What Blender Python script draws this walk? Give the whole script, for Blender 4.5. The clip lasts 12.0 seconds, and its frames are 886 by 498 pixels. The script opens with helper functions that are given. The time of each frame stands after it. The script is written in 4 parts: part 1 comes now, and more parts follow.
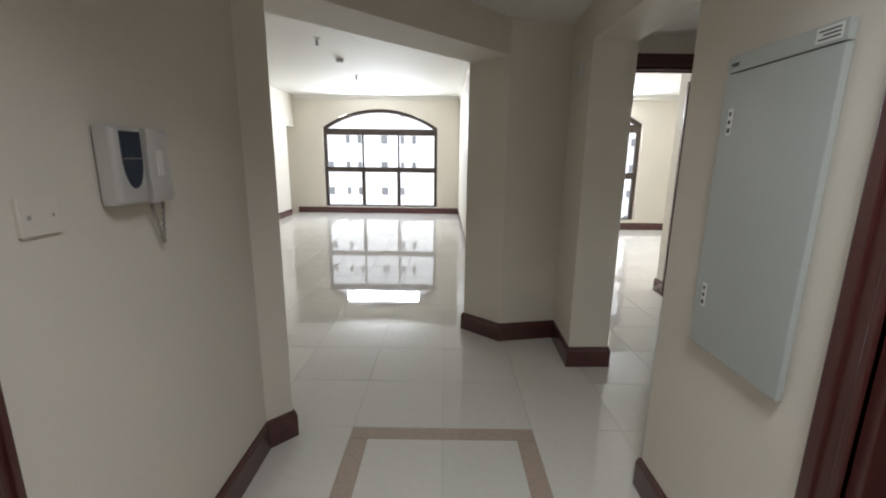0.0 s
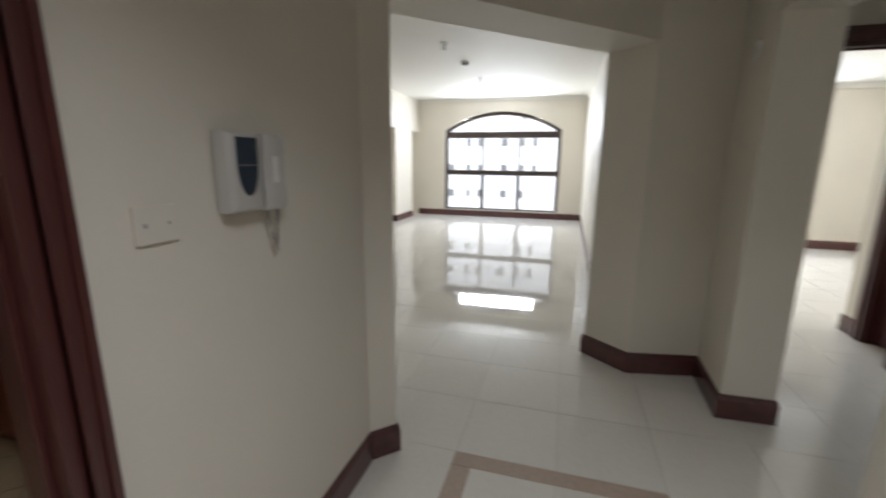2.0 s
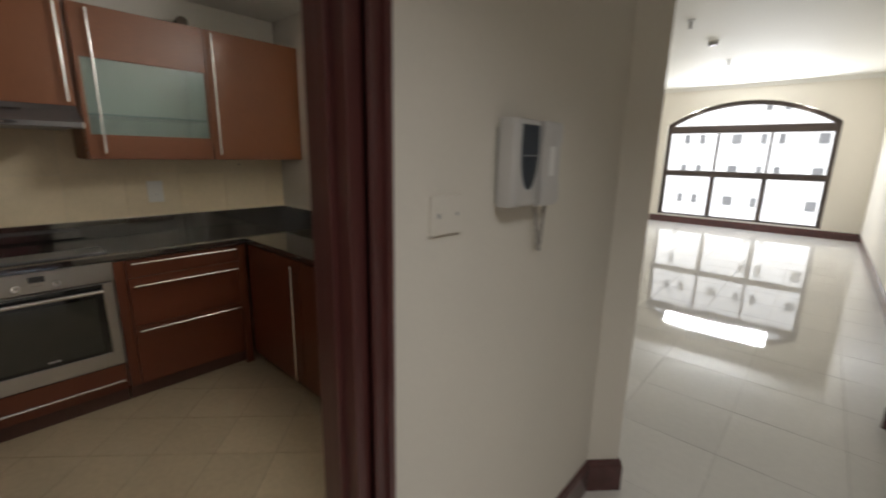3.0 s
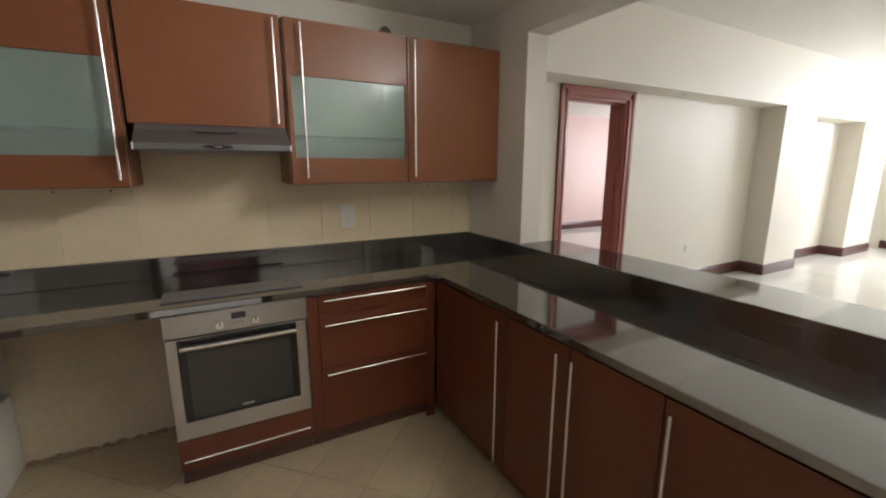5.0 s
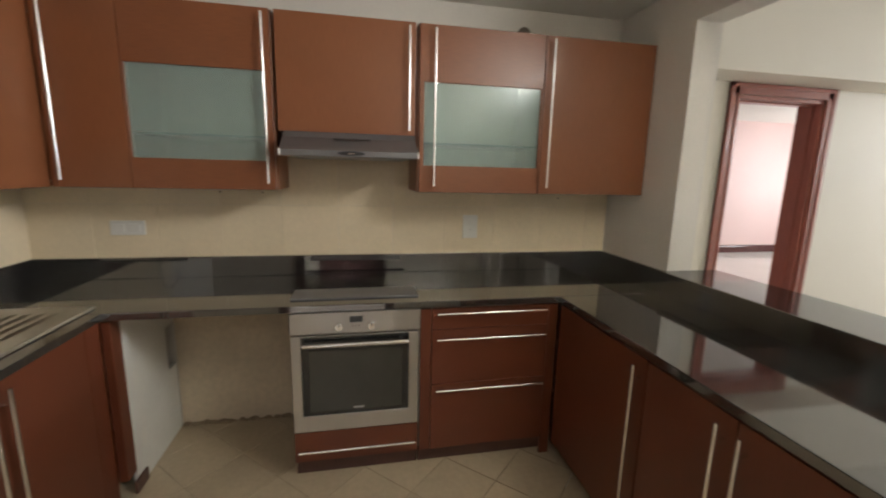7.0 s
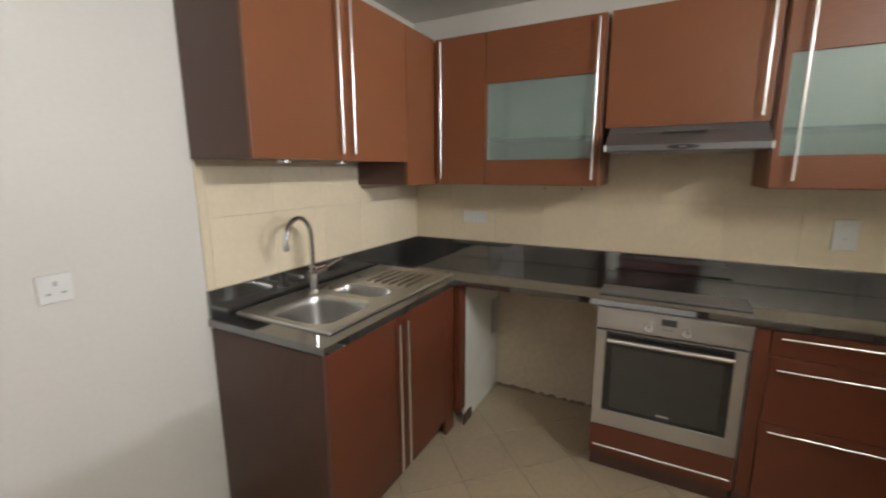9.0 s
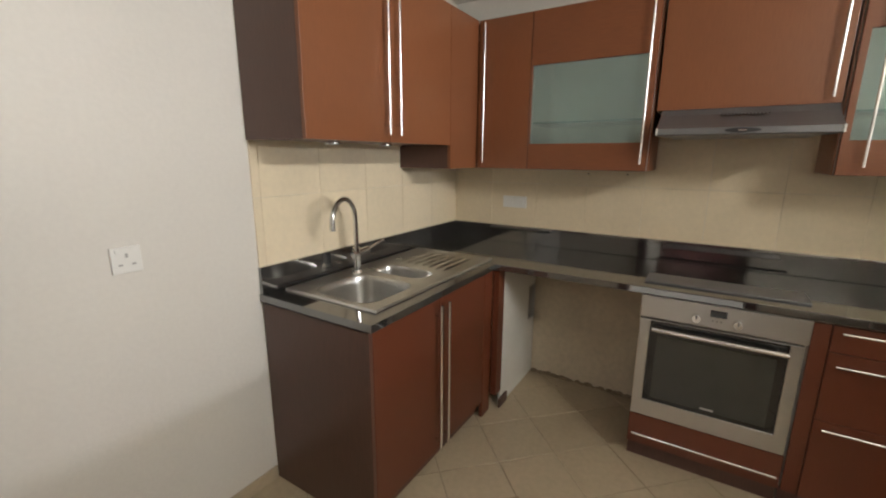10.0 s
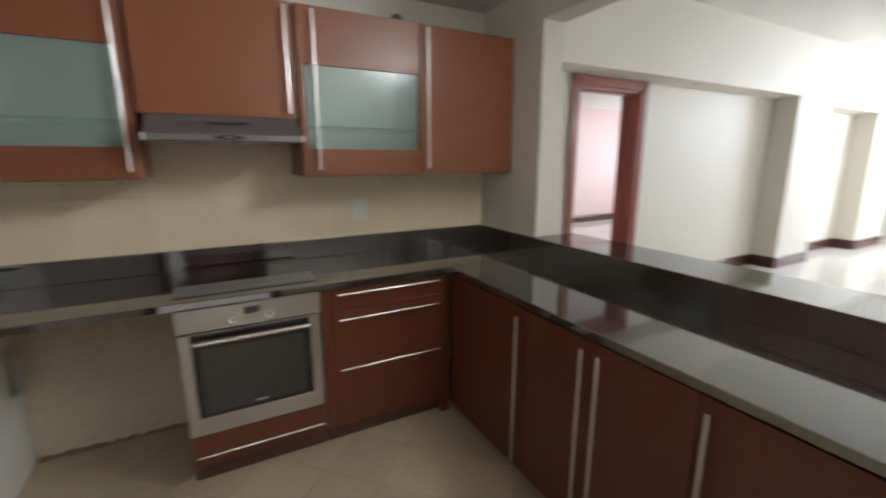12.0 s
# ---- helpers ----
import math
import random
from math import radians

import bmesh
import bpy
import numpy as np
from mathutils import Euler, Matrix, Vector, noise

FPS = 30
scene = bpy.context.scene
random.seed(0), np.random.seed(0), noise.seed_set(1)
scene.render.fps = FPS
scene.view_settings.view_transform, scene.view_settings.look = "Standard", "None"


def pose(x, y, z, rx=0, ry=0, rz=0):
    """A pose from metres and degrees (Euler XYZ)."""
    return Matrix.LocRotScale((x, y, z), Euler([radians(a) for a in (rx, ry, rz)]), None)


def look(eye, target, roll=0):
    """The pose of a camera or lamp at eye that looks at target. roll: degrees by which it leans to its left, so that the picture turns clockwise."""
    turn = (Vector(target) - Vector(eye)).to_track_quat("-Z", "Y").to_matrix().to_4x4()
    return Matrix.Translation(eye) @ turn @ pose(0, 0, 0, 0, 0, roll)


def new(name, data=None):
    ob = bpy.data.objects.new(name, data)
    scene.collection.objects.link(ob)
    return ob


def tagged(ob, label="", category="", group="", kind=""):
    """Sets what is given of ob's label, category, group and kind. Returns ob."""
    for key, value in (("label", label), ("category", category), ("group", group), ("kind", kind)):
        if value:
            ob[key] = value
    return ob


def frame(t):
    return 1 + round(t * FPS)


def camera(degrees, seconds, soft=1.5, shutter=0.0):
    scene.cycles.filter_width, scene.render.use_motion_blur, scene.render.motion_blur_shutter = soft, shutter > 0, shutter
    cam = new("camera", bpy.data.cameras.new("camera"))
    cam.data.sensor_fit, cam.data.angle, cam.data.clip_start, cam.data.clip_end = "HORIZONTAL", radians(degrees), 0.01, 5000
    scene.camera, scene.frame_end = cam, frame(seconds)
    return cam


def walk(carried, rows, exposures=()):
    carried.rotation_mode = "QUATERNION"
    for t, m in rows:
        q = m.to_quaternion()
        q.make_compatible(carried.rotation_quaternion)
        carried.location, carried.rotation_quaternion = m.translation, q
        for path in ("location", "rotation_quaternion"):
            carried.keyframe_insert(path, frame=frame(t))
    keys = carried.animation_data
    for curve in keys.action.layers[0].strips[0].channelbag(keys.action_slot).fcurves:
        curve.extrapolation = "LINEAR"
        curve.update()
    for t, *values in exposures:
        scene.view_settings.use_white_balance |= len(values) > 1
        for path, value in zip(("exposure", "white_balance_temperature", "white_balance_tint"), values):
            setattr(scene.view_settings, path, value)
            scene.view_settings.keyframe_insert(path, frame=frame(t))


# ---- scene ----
cam = camera(93.2, 12.0, soft=2.0, shutter=0.5)
PATH = [
    (0, (3.739, 1.262, 1.479), (3.731, 3.216, 1.053), 0.7),
    (0.5, (3.735, 1.262, 1.463), (3.718, 3.214, 1.027), 0.8),
    (1, (3.735, 1.283, 1.467), (3.656, 3.232, 1.025), 0.8),
    (1.5, (3.736, 1.358, 1.458), (3.597, 3.303, 1.01), 0.7),
    (2, (3.698, 1.479, 1.486), (3.154, 3.357, 1.067), 0.5),
    (2.5, (3.605, 1.524, 1.491), (2.553, 3.171, 1.062), 0.6),
    (3, (3.425, 1.515, 1.466), (2.125, 2.97, 1.025), 1.1),
    (3.5, (3.179, 1.485, 1.484), (1.702, 2.768, 1.069), 0.7),
    (5.5, (2.583, 1.622, 1.499), (0.833, 2.509, 1.112), 0.2),
    (6, (2.531, 1.601, 1.493), (0.746, 2.422, 1.118), 0.4),
    (6.5, (2.519, 1.64, 1.506), (0.656, 2.272, 1.149), 0.8),
    (7, (2.513, 1.662, 1.506), (0.587, 2.062, 1.146), 1.4),
    (9, (2.603, 1.589, 1.484), (0.864, 0.672, 1.114), -0.2),
    (9.5, (2.639, 1.558, 1.494), (0.992, 0.493, 1.099), -0.1),
    (10, (2.64, 1.547, 1.47), (0.984, 0.512, 1.037), 0.3),
    (10.5, (2.637, 1.57, 1.476), (0.856, 0.768, 1.047), 0.6),
    (11, (2.603, 1.604, 1.484), (0.675, 1.255, 1.08), 0.2),
    (11.5, (2.584, 1.571, 1.505), (0.645, 1.849, 1.101), -0.4),
    (12, (2.6, 1.566, 1.483), (0.876, 2.491, 1.067), -0.1),
]
walk(cam, [(t, look(eye, to, lean)) for t, eye, to, lean in PATH], [(0, 3.25, 5900, 10), (2.0, 3.2, 5900, 10), (3.5, 3.4, 6300, 10), (5.3, 4.05, 6050, 10), (7, 4.15, 6200, 10), (9, 4.15, 6000, 10), (10.5, 4.15, 6350, 10), (12, 4.1, 5700, 10)])

# ---- light ----
world = bpy.data.worlds.new("world")
scene.world = world
world.use_nodes = True
wn = world.node_tree
sky = wn.nodes.new("ShaderNodeTexSky")
sky.sky_type = "NISHITA"
sky.sun_disc = False
sky.sun_elevation, sky.sun_rotation = radians(52), radians(200)
wn.nodes["Background"].inputs["Strength"].default_value = 0.07
wn.links.new(sky.outputs[0], wn.nodes["Background"].inputs["Color"])
sun = new("sun", bpy.data.lights.new("sun", "SUN"))
sun.data.energy, sun.data.angle, sun.data.color = 2.5, radians(0.5), (1.0, 0.98, 0.95)
sun.matrix_world = look((0, 0, 30), (6, 22, 0))


def lamp(x, y, z, sx, sy, watts, color, turn=(0, 0, 0), spread=180):
    """A rectangular lamp that shines down, or as turned in degrees."""
    l = new("lamp", bpy.data.lights.new("lamp", "AREA"))
    l.data.shape, l.data.size, l.data.size_y, l.data.energy, l.data.color = "RECTANGLE", sx, sy, watts, color
    l.data.spread = radians(spread)
    l.matrix_world = pose(x, y, z, *turn)
    return l


WARM = (1.0, 0.98, 0.94)
DAY = (0.97, 0.985, 1.0)
lamp(2.02, 12.565, 2.38, 2.0, 0.26, 12.0, DAY, (-78, 0, 0))       # daylight in the arched head of the living room window
lamp(6.3, 10.315, 2.36, 2.0, 0.26, 14.0, DAY, (-90, 0, 0))        # daylight in the arched head of the bedroom window
lamp(-2.9, 11.385, 1.55, 1.2, 1.15, 5.0, DAY, (-90, 0, 0))        # daylight in the side room's added, unseen window
lamp(2.1, 3.235, 2.355, 0.9, 0.12, 1.9, (1.0, 0.96, 0.88), (-94, 0, 0), 150)     # added fill over the serving opening, standing in for daylight through it
lamp(4.1, 1.45, 2.435, 0.5, 0.5, 1.6, WARM, spread=135)                       # added fill for the hall walls, out of view overhead

# ---- materials ----
MATS = {}


def material(name, color, rough=0.5, metal=0.0, grain=(0.0, 20.0), stretch=(1, 1, 1), stain=(0.0, 1.5), bump=0.0, coat=0.0,
             transmission=0.0, spread=0.0, second=None, rough_var=0.0, ior=1.5, bump_scale=None):
    """A Principled material with fine grain, broad stains, relief and a small change from piece to piece."""
    m = bpy.data.materials.new(name)
    m.use_nodes = True
    t = m.node_tree
    b = t.nodes["Principled BSDF"]
    b.inputs["Roughness"].default_value = rough
    b.inputs["Metallic"].default_value = metal
    b.inputs["IOR"].default_value = ior
    b.inputs["Coat Weight"].default_value = coat
    b.inputs["Coat Roughness"].default_value = 0.08
    b.inputs["Transmission Weight"].default_value = transmission
    co = t.nodes.new("ShaderNodeTexCoord")
    mp = t.nodes.new("ShaderNodeMapping")
    mp.inputs["Scale"].default_value = stretch
    geo = t.nodes.new("ShaderNodeNewGeometry")
    t.links.new(geo.outputs["Position"], mp.inputs["Vector"])
    fine = t.nodes.new("ShaderNodeTexNoise")
    fine.inputs["Scale"].default_value = grain[1]
    fine.inputs["Detail"].default_value = 6
    t.links.new(mp.outputs[0], fine.inputs["Vector"])
    broad = t.nodes.new("ShaderNodeTexNoise")
    broad.inputs["Scale"].default_value = stain[1]
    broad.inputs["Detail"].default_value = 4
    t.links.new(geo.outputs["Position"], broad.inputs["Vector"])
    c2 = second or tuple(c * 0.55 for c in color)

    def ramp(src, amount, lo, hi):
        r = t.nodes.new("ShaderNodeMapRange")
        r.inputs["From Min"].default_value, r.inputs["From Max"].default_value = lo, hi
        r.inputs["To Min"].default_value, r.inputs["To Max"].default_value = 0.0, amount
        t.links.new(src, r.inputs["Value"])
        return r.outputs[0]

    mix1 = t.nodes.new("ShaderNodeMix")
    mix1.data_type = "RGBA"
    mix1.inputs["A"].default_value = (*color, 1)
    mix1.inputs["B"].default_value = (*c2, 1)
    t.links.new(ramp(fine.outputs["Fac"], grain[0], 0.35, 0.7), mix1.inputs["Factor"])
    mix2 = t.nodes.new("ShaderNodeMix")
    mix2.data_type = "RGBA"
    t.links.new(mix1.outputs["Result"], mix2.inputs["A"])
    mix2.inputs["B"].default_value = (*(c * 0.6 for c in color), 1)
    t.links.new(ramp(broad.outputs["Fac"], stain[0], 0.45, 0.75), mix2.inputs["Factor"])
    last = mix2.outputs["Result"]
    if spread:
        info = t.nodes.new("ShaderNodeObjectInfo")
        hsv = t.nodes.new("ShaderNodeHueSaturation")
        r = t.nodes.new("ShaderNodeMapRange")
        r.inputs["To Min"].default_value, r.inputs["To Max"].default_value = 1 - spread, 1 + spread
        t.links.new(info.outputs["Random"], r.inputs["Value"])
        t.links.new(r.outputs[0], hsv.inputs["Value"])
        t.links.new(last, hsv.inputs["Color"])
        last = hsv.outputs[0]
    t.links.new(last, b.inputs["Base Color"])
    if rough_var:
        r = t.nodes.new("ShaderNodeMapRange")
        r.inputs["From Min"].default_value, r.inputs["From Max"].default_value = 0.3, 0.75
        r.inputs["To Min"].default_value, r.inputs["To Max"].default_value = rough, rough + rough_var
        t.links.new(broad.outputs["Fac"], r.inputs["Value"])
        t.links.new(r.outputs[0], b.inputs["Roughness"])
    if bump:
        bp = t.nodes.new("ShaderNodeBump")
        bp.inputs["Strength"].default_value = 1.0
        bp.inputs["Distance"].default_value = bump
        src = fine
        if bump_scale:
            src = t.nodes.new("ShaderNodeTexNoise")
            src.inputs["Scale"].default_value = bump_scale
            t.links.new(geo.outputs["Position"], src.inputs["Vector"])
        t.links.new(src.outputs["Fac"], bp.inputs["Height"])
        t.links.new(bp.outputs[0], b.inputs["Normal"])
    MATS[name] = m
    return m


PAINT = material("cream_wall_paint", (0.78, 0.73, 0.635), 0.55, grain=(0.05, 90), stain=(0.12, 1.2), bump=0.0003)
KPAINT = material("kitchen_white_paint", (0.70, 0.665, 0.61), 0.5, grain=(0.08, 60), stain=(0.12, 1.4), bump=0.0006)
CEIL = material("white_ceiling_paint", (0.82, 0.80, 0.74), 0.7, grain=(0.06, 50), stain=(0.06, 1.0), bump=0.0005)
PORCELAIN = material("polished_porcelain", (0.75, 0.72, 0.66), 0.02, grain=(0.10, 30), stain=(0.10, 2.0), spread=0.03, rough_var=0.03, bump=0.0012, bump_scale=1.6)
INLAY = material("brown_inlay_stone", (0.48, 0.38, 0.31), 0.06, grain=(0.25, 40), stain=(0.15, 3.0), spread=0.05, rough_var=0.05)
GROUT = material("grout", (0.62, 0.59, 0.53), 0.85, grain=(0.3, 80))
KTILE = material("matt_kitchen_floor_tile", (0.48, 0.39, 0.265), 0.32, grain=(0.22, 35), stain=(0.22, 3.0), spread=0.05, rough_var=0.15, bump=0.0006)
KGROUT = material("kitchen_grout", (0.34, 0.275, 0.19), 0.9, grain=(0.3, 80))
WTILE = material("cream_wall_tile", (0.80, 0.68, 0.49), 0.3, grain=(0.12, 45), stain=(0.14, 4.0), spread=0.03, bump=0.0004)
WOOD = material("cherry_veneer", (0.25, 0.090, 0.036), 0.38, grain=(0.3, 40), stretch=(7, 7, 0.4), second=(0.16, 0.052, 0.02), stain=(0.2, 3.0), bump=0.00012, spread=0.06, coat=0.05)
WOODH = material("cherry_veneer_level", (0.225, 0.078, 0.030), 0.38, grain=(0.3, 40), stretch=(7, 0.4, 7), second=(0.11, 0.034, 0.018), stain=(0.3, 3.0), bump=0.00012, spread=0.06, coat=0.05)
# Redder base-unit veneer, with the shade below the worktop mixed into its colour.
WOODB = material("shaded_cherry_veneer", (0.135, 0.037, 0.016), 0.38, grain=(0.3, 40), stretch=(7, 7, 0.4), second=(0.095, 0.027, 0.014), stain=(0.3, 3.0), bump=0.00012, spread=0.06, coat=0.05)
DARKPANEL = material("dark_brown_laminate", (0.105, 0.05, 0.036), 0.35, grain=(0.4, 30), stretch=(6, 6, 0.5), stain=(0.2, 2.0))
MAHOG = material("mahogany_trim", (0.085, 0.026, 0.023), 0.3, grain=(0.6, 22), stretch=(5, 5, 0.4), second=(0.06, 0.017, 0.015), stain=(0.2, 2.0), coat=0.2)
# Mahogany made brighter and redder: the living room's light is put into the colour.
MAHOG_LIT = material("lit_mahogany_trim", (0.36, 0.11, 0.075), 0.3, grain=(0.5, 22), stretch=(5, 5, 0.4), second=(0.18, 0.055, 0.043), stain=(0.2, 2.0), coat=0.2)
MAHOGB = material("mahogany_baseboard", (0.105, 0.038, 0.035), 0.25, grain=(0.5, 22), second=(0.045, 0.018, 0.018), stain=(0.2, 2.0), coat=0.2)
GRANITE = material("black_granite", (0.016, 0.015, 0.015), 0.035, grain=(0.6, 260), second=(0.05, 0.048, 0.045), stain=(0.2, 6.0), rough_var=0.05, ior=3.0)
STEEL = material("brushed_steel", (0.60, 0.59, 0.575), 0.32, 1.0, grain=(0.2, 60), stretch=(1, 20, 20), stain=(0.1, 4.0), rough_var=0.12)
SINKST = material("sink_steel", (0.62, 0.61, 0.59), 0.27, 1.0, grain=(0.15, 90), stain=(0.15, 6.0), rough_var=0.12)
HOODST = material("hood_steel", (0.22, 0.22, 0.23), 0.4, 0.6, grain=(0.2, 60), stretch=(20, 1, 20), stain=(0.15, 5.0))
HANDSET = material("handset_plastic", (0.56, 0.54, 0.51), 0.4, stain=(0.08, 12.0))
CHROME = material("chrome", (0.78, 0.78, 0.78), 0.08, 1.0, stain=(0.1, 20))
ALU = material("satin_handle_metal", (0.82, 0.80, 0.77), 0.25, 1.0, stain=(0.1, 20))
BLACKGLASS = material("black_glass", (0.012, 0.012, 0.012), 0.03, stain=(0.2, 5.0), coat=0.5)
OVENGLASS = material("oven_door_glass", (0.035, 0.036, 0.03), 0.06, stain=(0.3, 8.0), coat=0.5)
FROST = material("aqua_frosted_glass", (0.74, 0.90, 0.86), 0.2, transmission=0.8, stain=(0.05, 4.0))
SHELFG = material("shelf_glass_edge", (0.22, 0.34, 0.33), 0.1, stain=(0.1, 5.0))
WHITELAM = material("white_melamine", (0.80, 0.79, 0.74), 0.35, grain=(0.06, 40), stain=(0.12, 5.0))
PLASTIC = material("white_plastic", (0.78, 0.765, 0.73), 0.35, grain=(0.05, 60), stain=(0.06, 12.0))
CREAMPL = material("cream_plastic", (0.76, 0.71, 0.62), 0.4, grain=(0.05, 60), stain=(0.08, 12.0))
CORD = material("warm_grey_cord", (0.36, 0.33, 0.29), 0.5, stain=(0.1, 12.0))
GREYPL = material("grey_plastic", (0.38, 0.37, 0.35), 0.45, stain=(0.1, 12.0))
DARKPL = material("black_plastic", (0.02, 0.02, 0.022), 0.4, stain=(0.2, 12.0))
SCREEN = material("intercom_screen", (0.02, 0.035, 0.06), 0.08, stain=(0.3, 9.0), coat=0.4)
BOXGREY = material("grey_enamel", (0.46, 0.49, 0.46), 0.33, grain=(0.06, 60), stain=(0.12, 3.0), bump=0.0003)
PAPER = material("paper_label", (0.78, 0.78, 0.74), 0.6, stain=(0.1, 30.0))
INK = material("ink", (0.08, 0.08, 0.08), 0.6, stain=(0.1, 30.0))
FRAME = material("bronze_window_frame", (0.085, 0.065, 0.055), 0.4, 0.3, grain=(0.2, 40), stain=(0.15, 4.0))
FACADE = material("pale_facade_render", (0.29, 0.28, 0.265), 0.8, grain=(0.1, 3.0), stain=(0.08, 0.2))
FWIN = material("far_window_glass", (0.06, 0.058, 0.055), 0.8, stain=(0.3, 0.6), spread=0.2)
GROUND = material("street_ground", (0.30, 0.27, 0.22), 0.9, grain=(0.3, 0.4), stain=(0.3, 0.05))
PINK = material("pale_pink_paint", (0.76, 0.56, 0.52), 0.55, grain=(0.10, 60), stain=(0.12, 1.2), bump=0.0006)
RUST = material("old_pipe", (0.13, 0.10, 0.075), 0.6, 0.4, grain=(0.5, 40), stain=(0.3, 12.0))
PLASTER = material("bare_plaster", (0.70, 0.60, 0.45), 0.85, grain=(0.25, 30), stain=(0.35, 3.5), bump=0.0006, bump_scale=14.0)
DIRT = material("dirty_mortar", (0.34, 0.26, 0.17), 0.95, grain=(0.6, 50), stain=(0.4, 20.0))
LAMPGLASS = material("lamp_lens", (0.85, 0.85, 0.82), 0.1, stain=(0.05, 20.0))
PANE = bpy.data.materials.new("clear_window_glass")
PANE.use_nodes = True
pb = PANE.node_tree.nodes["Principled BSDF"]
pb.inputs["Roughness"].default_value, pb.inputs["Transmission Weight"].default_value, pb.inputs["IOR"].default_value = 0.0, 1.0, 1.02


# ---- mesh helpers ----
def box(x0, y0, z0, x1, y1, z1, bevel=0.0, bm=None):
    bm = bm or bmesh.new()
    m = Matrix.LocRotScale(((x0 + x1) / 2, (y0 + y1) / 2, (z0 + z1) / 2), None, (abs(x1 - x0), abs(y1 - y0), abs(z1 - z0)))
    made = bmesh.ops.create_cube(bm, size=1, matrix=m)
    if bevel:
        edges = list({e for v in made["verts"] for e in v.link_edges})
        bmesh.ops.bevel(bm, geom=edges, offset=bevel, segments=2, affect="EDGES", profile=0.6)
    return bm


def prism(points, z0, z1, bm=None, chamfer=0.0):
    """An upright block over a polygon, its top edge chamfered."""
    bm = bm or bmesh.new()
    n = len(points)
    cx, cy = sum(p[0] for p in points) / n, sum(p[1] for p in points) / n
    rings = [[bm.verts.new((x, y, z0)) for x, y in points]]
    if chamfer:
        rings.append([bm.verts.new((x, y, z1 - chamfer)) for x, y in points])
        inner = [(x + chamfer * (cx - x) / max(0.02, math.hypot(cx - x, cy - y)), y + chamfer * (cy - y) / max(0.02, math.hypot(cx - x, cy - y))) for x, y in points]
        rings.append([bm.verts.new((x, y, z1)) for x, y in inner])
    else:
        rings.append([bm.verts.new((x, y, z1)) for x, y in points])
    for a, b in zip(rings, rings[1:]):
        for i in range(n):
            bm.faces.new((a[i], a[(i + 1) % n], b[(i + 1) % n], b[i]))
    bm.faces.new(rings[-1])
    bm.faces.new(list(reversed(rings[0])))
    bmesh.ops.recalc_face_normals(bm, faces=bm.faces)
    return bm


def rod(p, q, r, bm=None, seg=14, r2=None):
    bm = bm or bmesh.new()
    p, q = Vector(p), Vector(q)
    m = Matrix.Translation((p + q) / 2) @ (q - p).to_track_quat("Z", "Y").to_matrix().to_4x4()
    bmesh.ops.create_cone(bm, cap_ends=True, segments=seg, radius1=r, radius2=r if r2 is None else r2, depth=(q - p).length, matrix=m)
    return bm


def tube(points, r, bm=None, seg=12):
    """A round tube swept along a line of points."""
    bm = bm or bmesh.new()
    pts = [Vector(p) for p in points]
    rings = []
    up = None
    for i, p in enumerate(pts):
        d = (pts[min(i + 1, len(pts) - 1)] - pts[max(i - 1, 0)]).normalized()
        if up is None:
            up = d.orthogonal().normalized()
        side = d.cross(up).normalized()
        up = side.cross(d).normalized()
        rings.append([bm.verts.new(p + r * (math.cos(a) * up + math.sin(a) * side)) for a in (2 * math.pi * k / seg for k in range(seg))])
    for a, b in zip(rings, rings[1:]):
        for k in range(seg):
            bm.faces.new((a[k], a[(k + 1) % seg], b[(k + 1) % seg], b[k]))
    bm.faces.new(rings[-1])
    bm.faces.new(list(reversed(rings[0])))
    bmesh.ops.recalc_face_normals(bm, faces=bm.faces)
    return bm


def mesh(name, bm, mat, smooth=False):
    me = bpy.data.meshes.new(name)
    bm.to_mesh(me)
    bm.free()
    me.materials.append(mat)
    if smooth:
        for p in me.polygons:
            p.use_smooth = True
        me.set_sharp_from_angle(angle=radians(40))
    return me


def part(name, bm, mat, parent, label="", smooth=False):
    """One mesh object under a thing or a part."""
    ob = new(name, mesh(name, bm, mat, smooth))
    ob.parent = parent
    ob.matrix_parent_inverse = parent.matrix_world.inverted()
    if label:
        tagged(ob, label)
    return ob


def thing(name, label, category, group="", kind="", at=(0, 0, 0)):
    ob = new(name)
    ob.empty_display_size = 0.05
    ob.location = at
    ob.matrix_world = Matrix.Translation(at)
    return tagged(ob, label, category, group, kind)


def solid(name, bm, mat, label, category="", kind="structure", smooth=False, group=""):
    return tagged(new(name, mesh(name, bm, mat, smooth)), label, category, group, kind)


def slab(name, boxes, mat, label, category="wall"):
    bm = bmesh.new()
    for b in boxes:
        box(*b, bm=bm)
    return solid(name, bm, mat, label, category)


# ---- structure ----
HALL_Z, KIT_Z, LIV_Z, BEAM = 2.45, 2.45, 3.0, 2.205
HX, RX = 2.84, 4.65            # hall's walls
KX = 2.725                     # kitchen's east face
KN = 3.28                      # kitchen's north face
WEST, NICHE = -0.2, -0.51     # living room's west face and the back of its recesses
FAR = 12.5
LE = 4.085                     # living room's east face

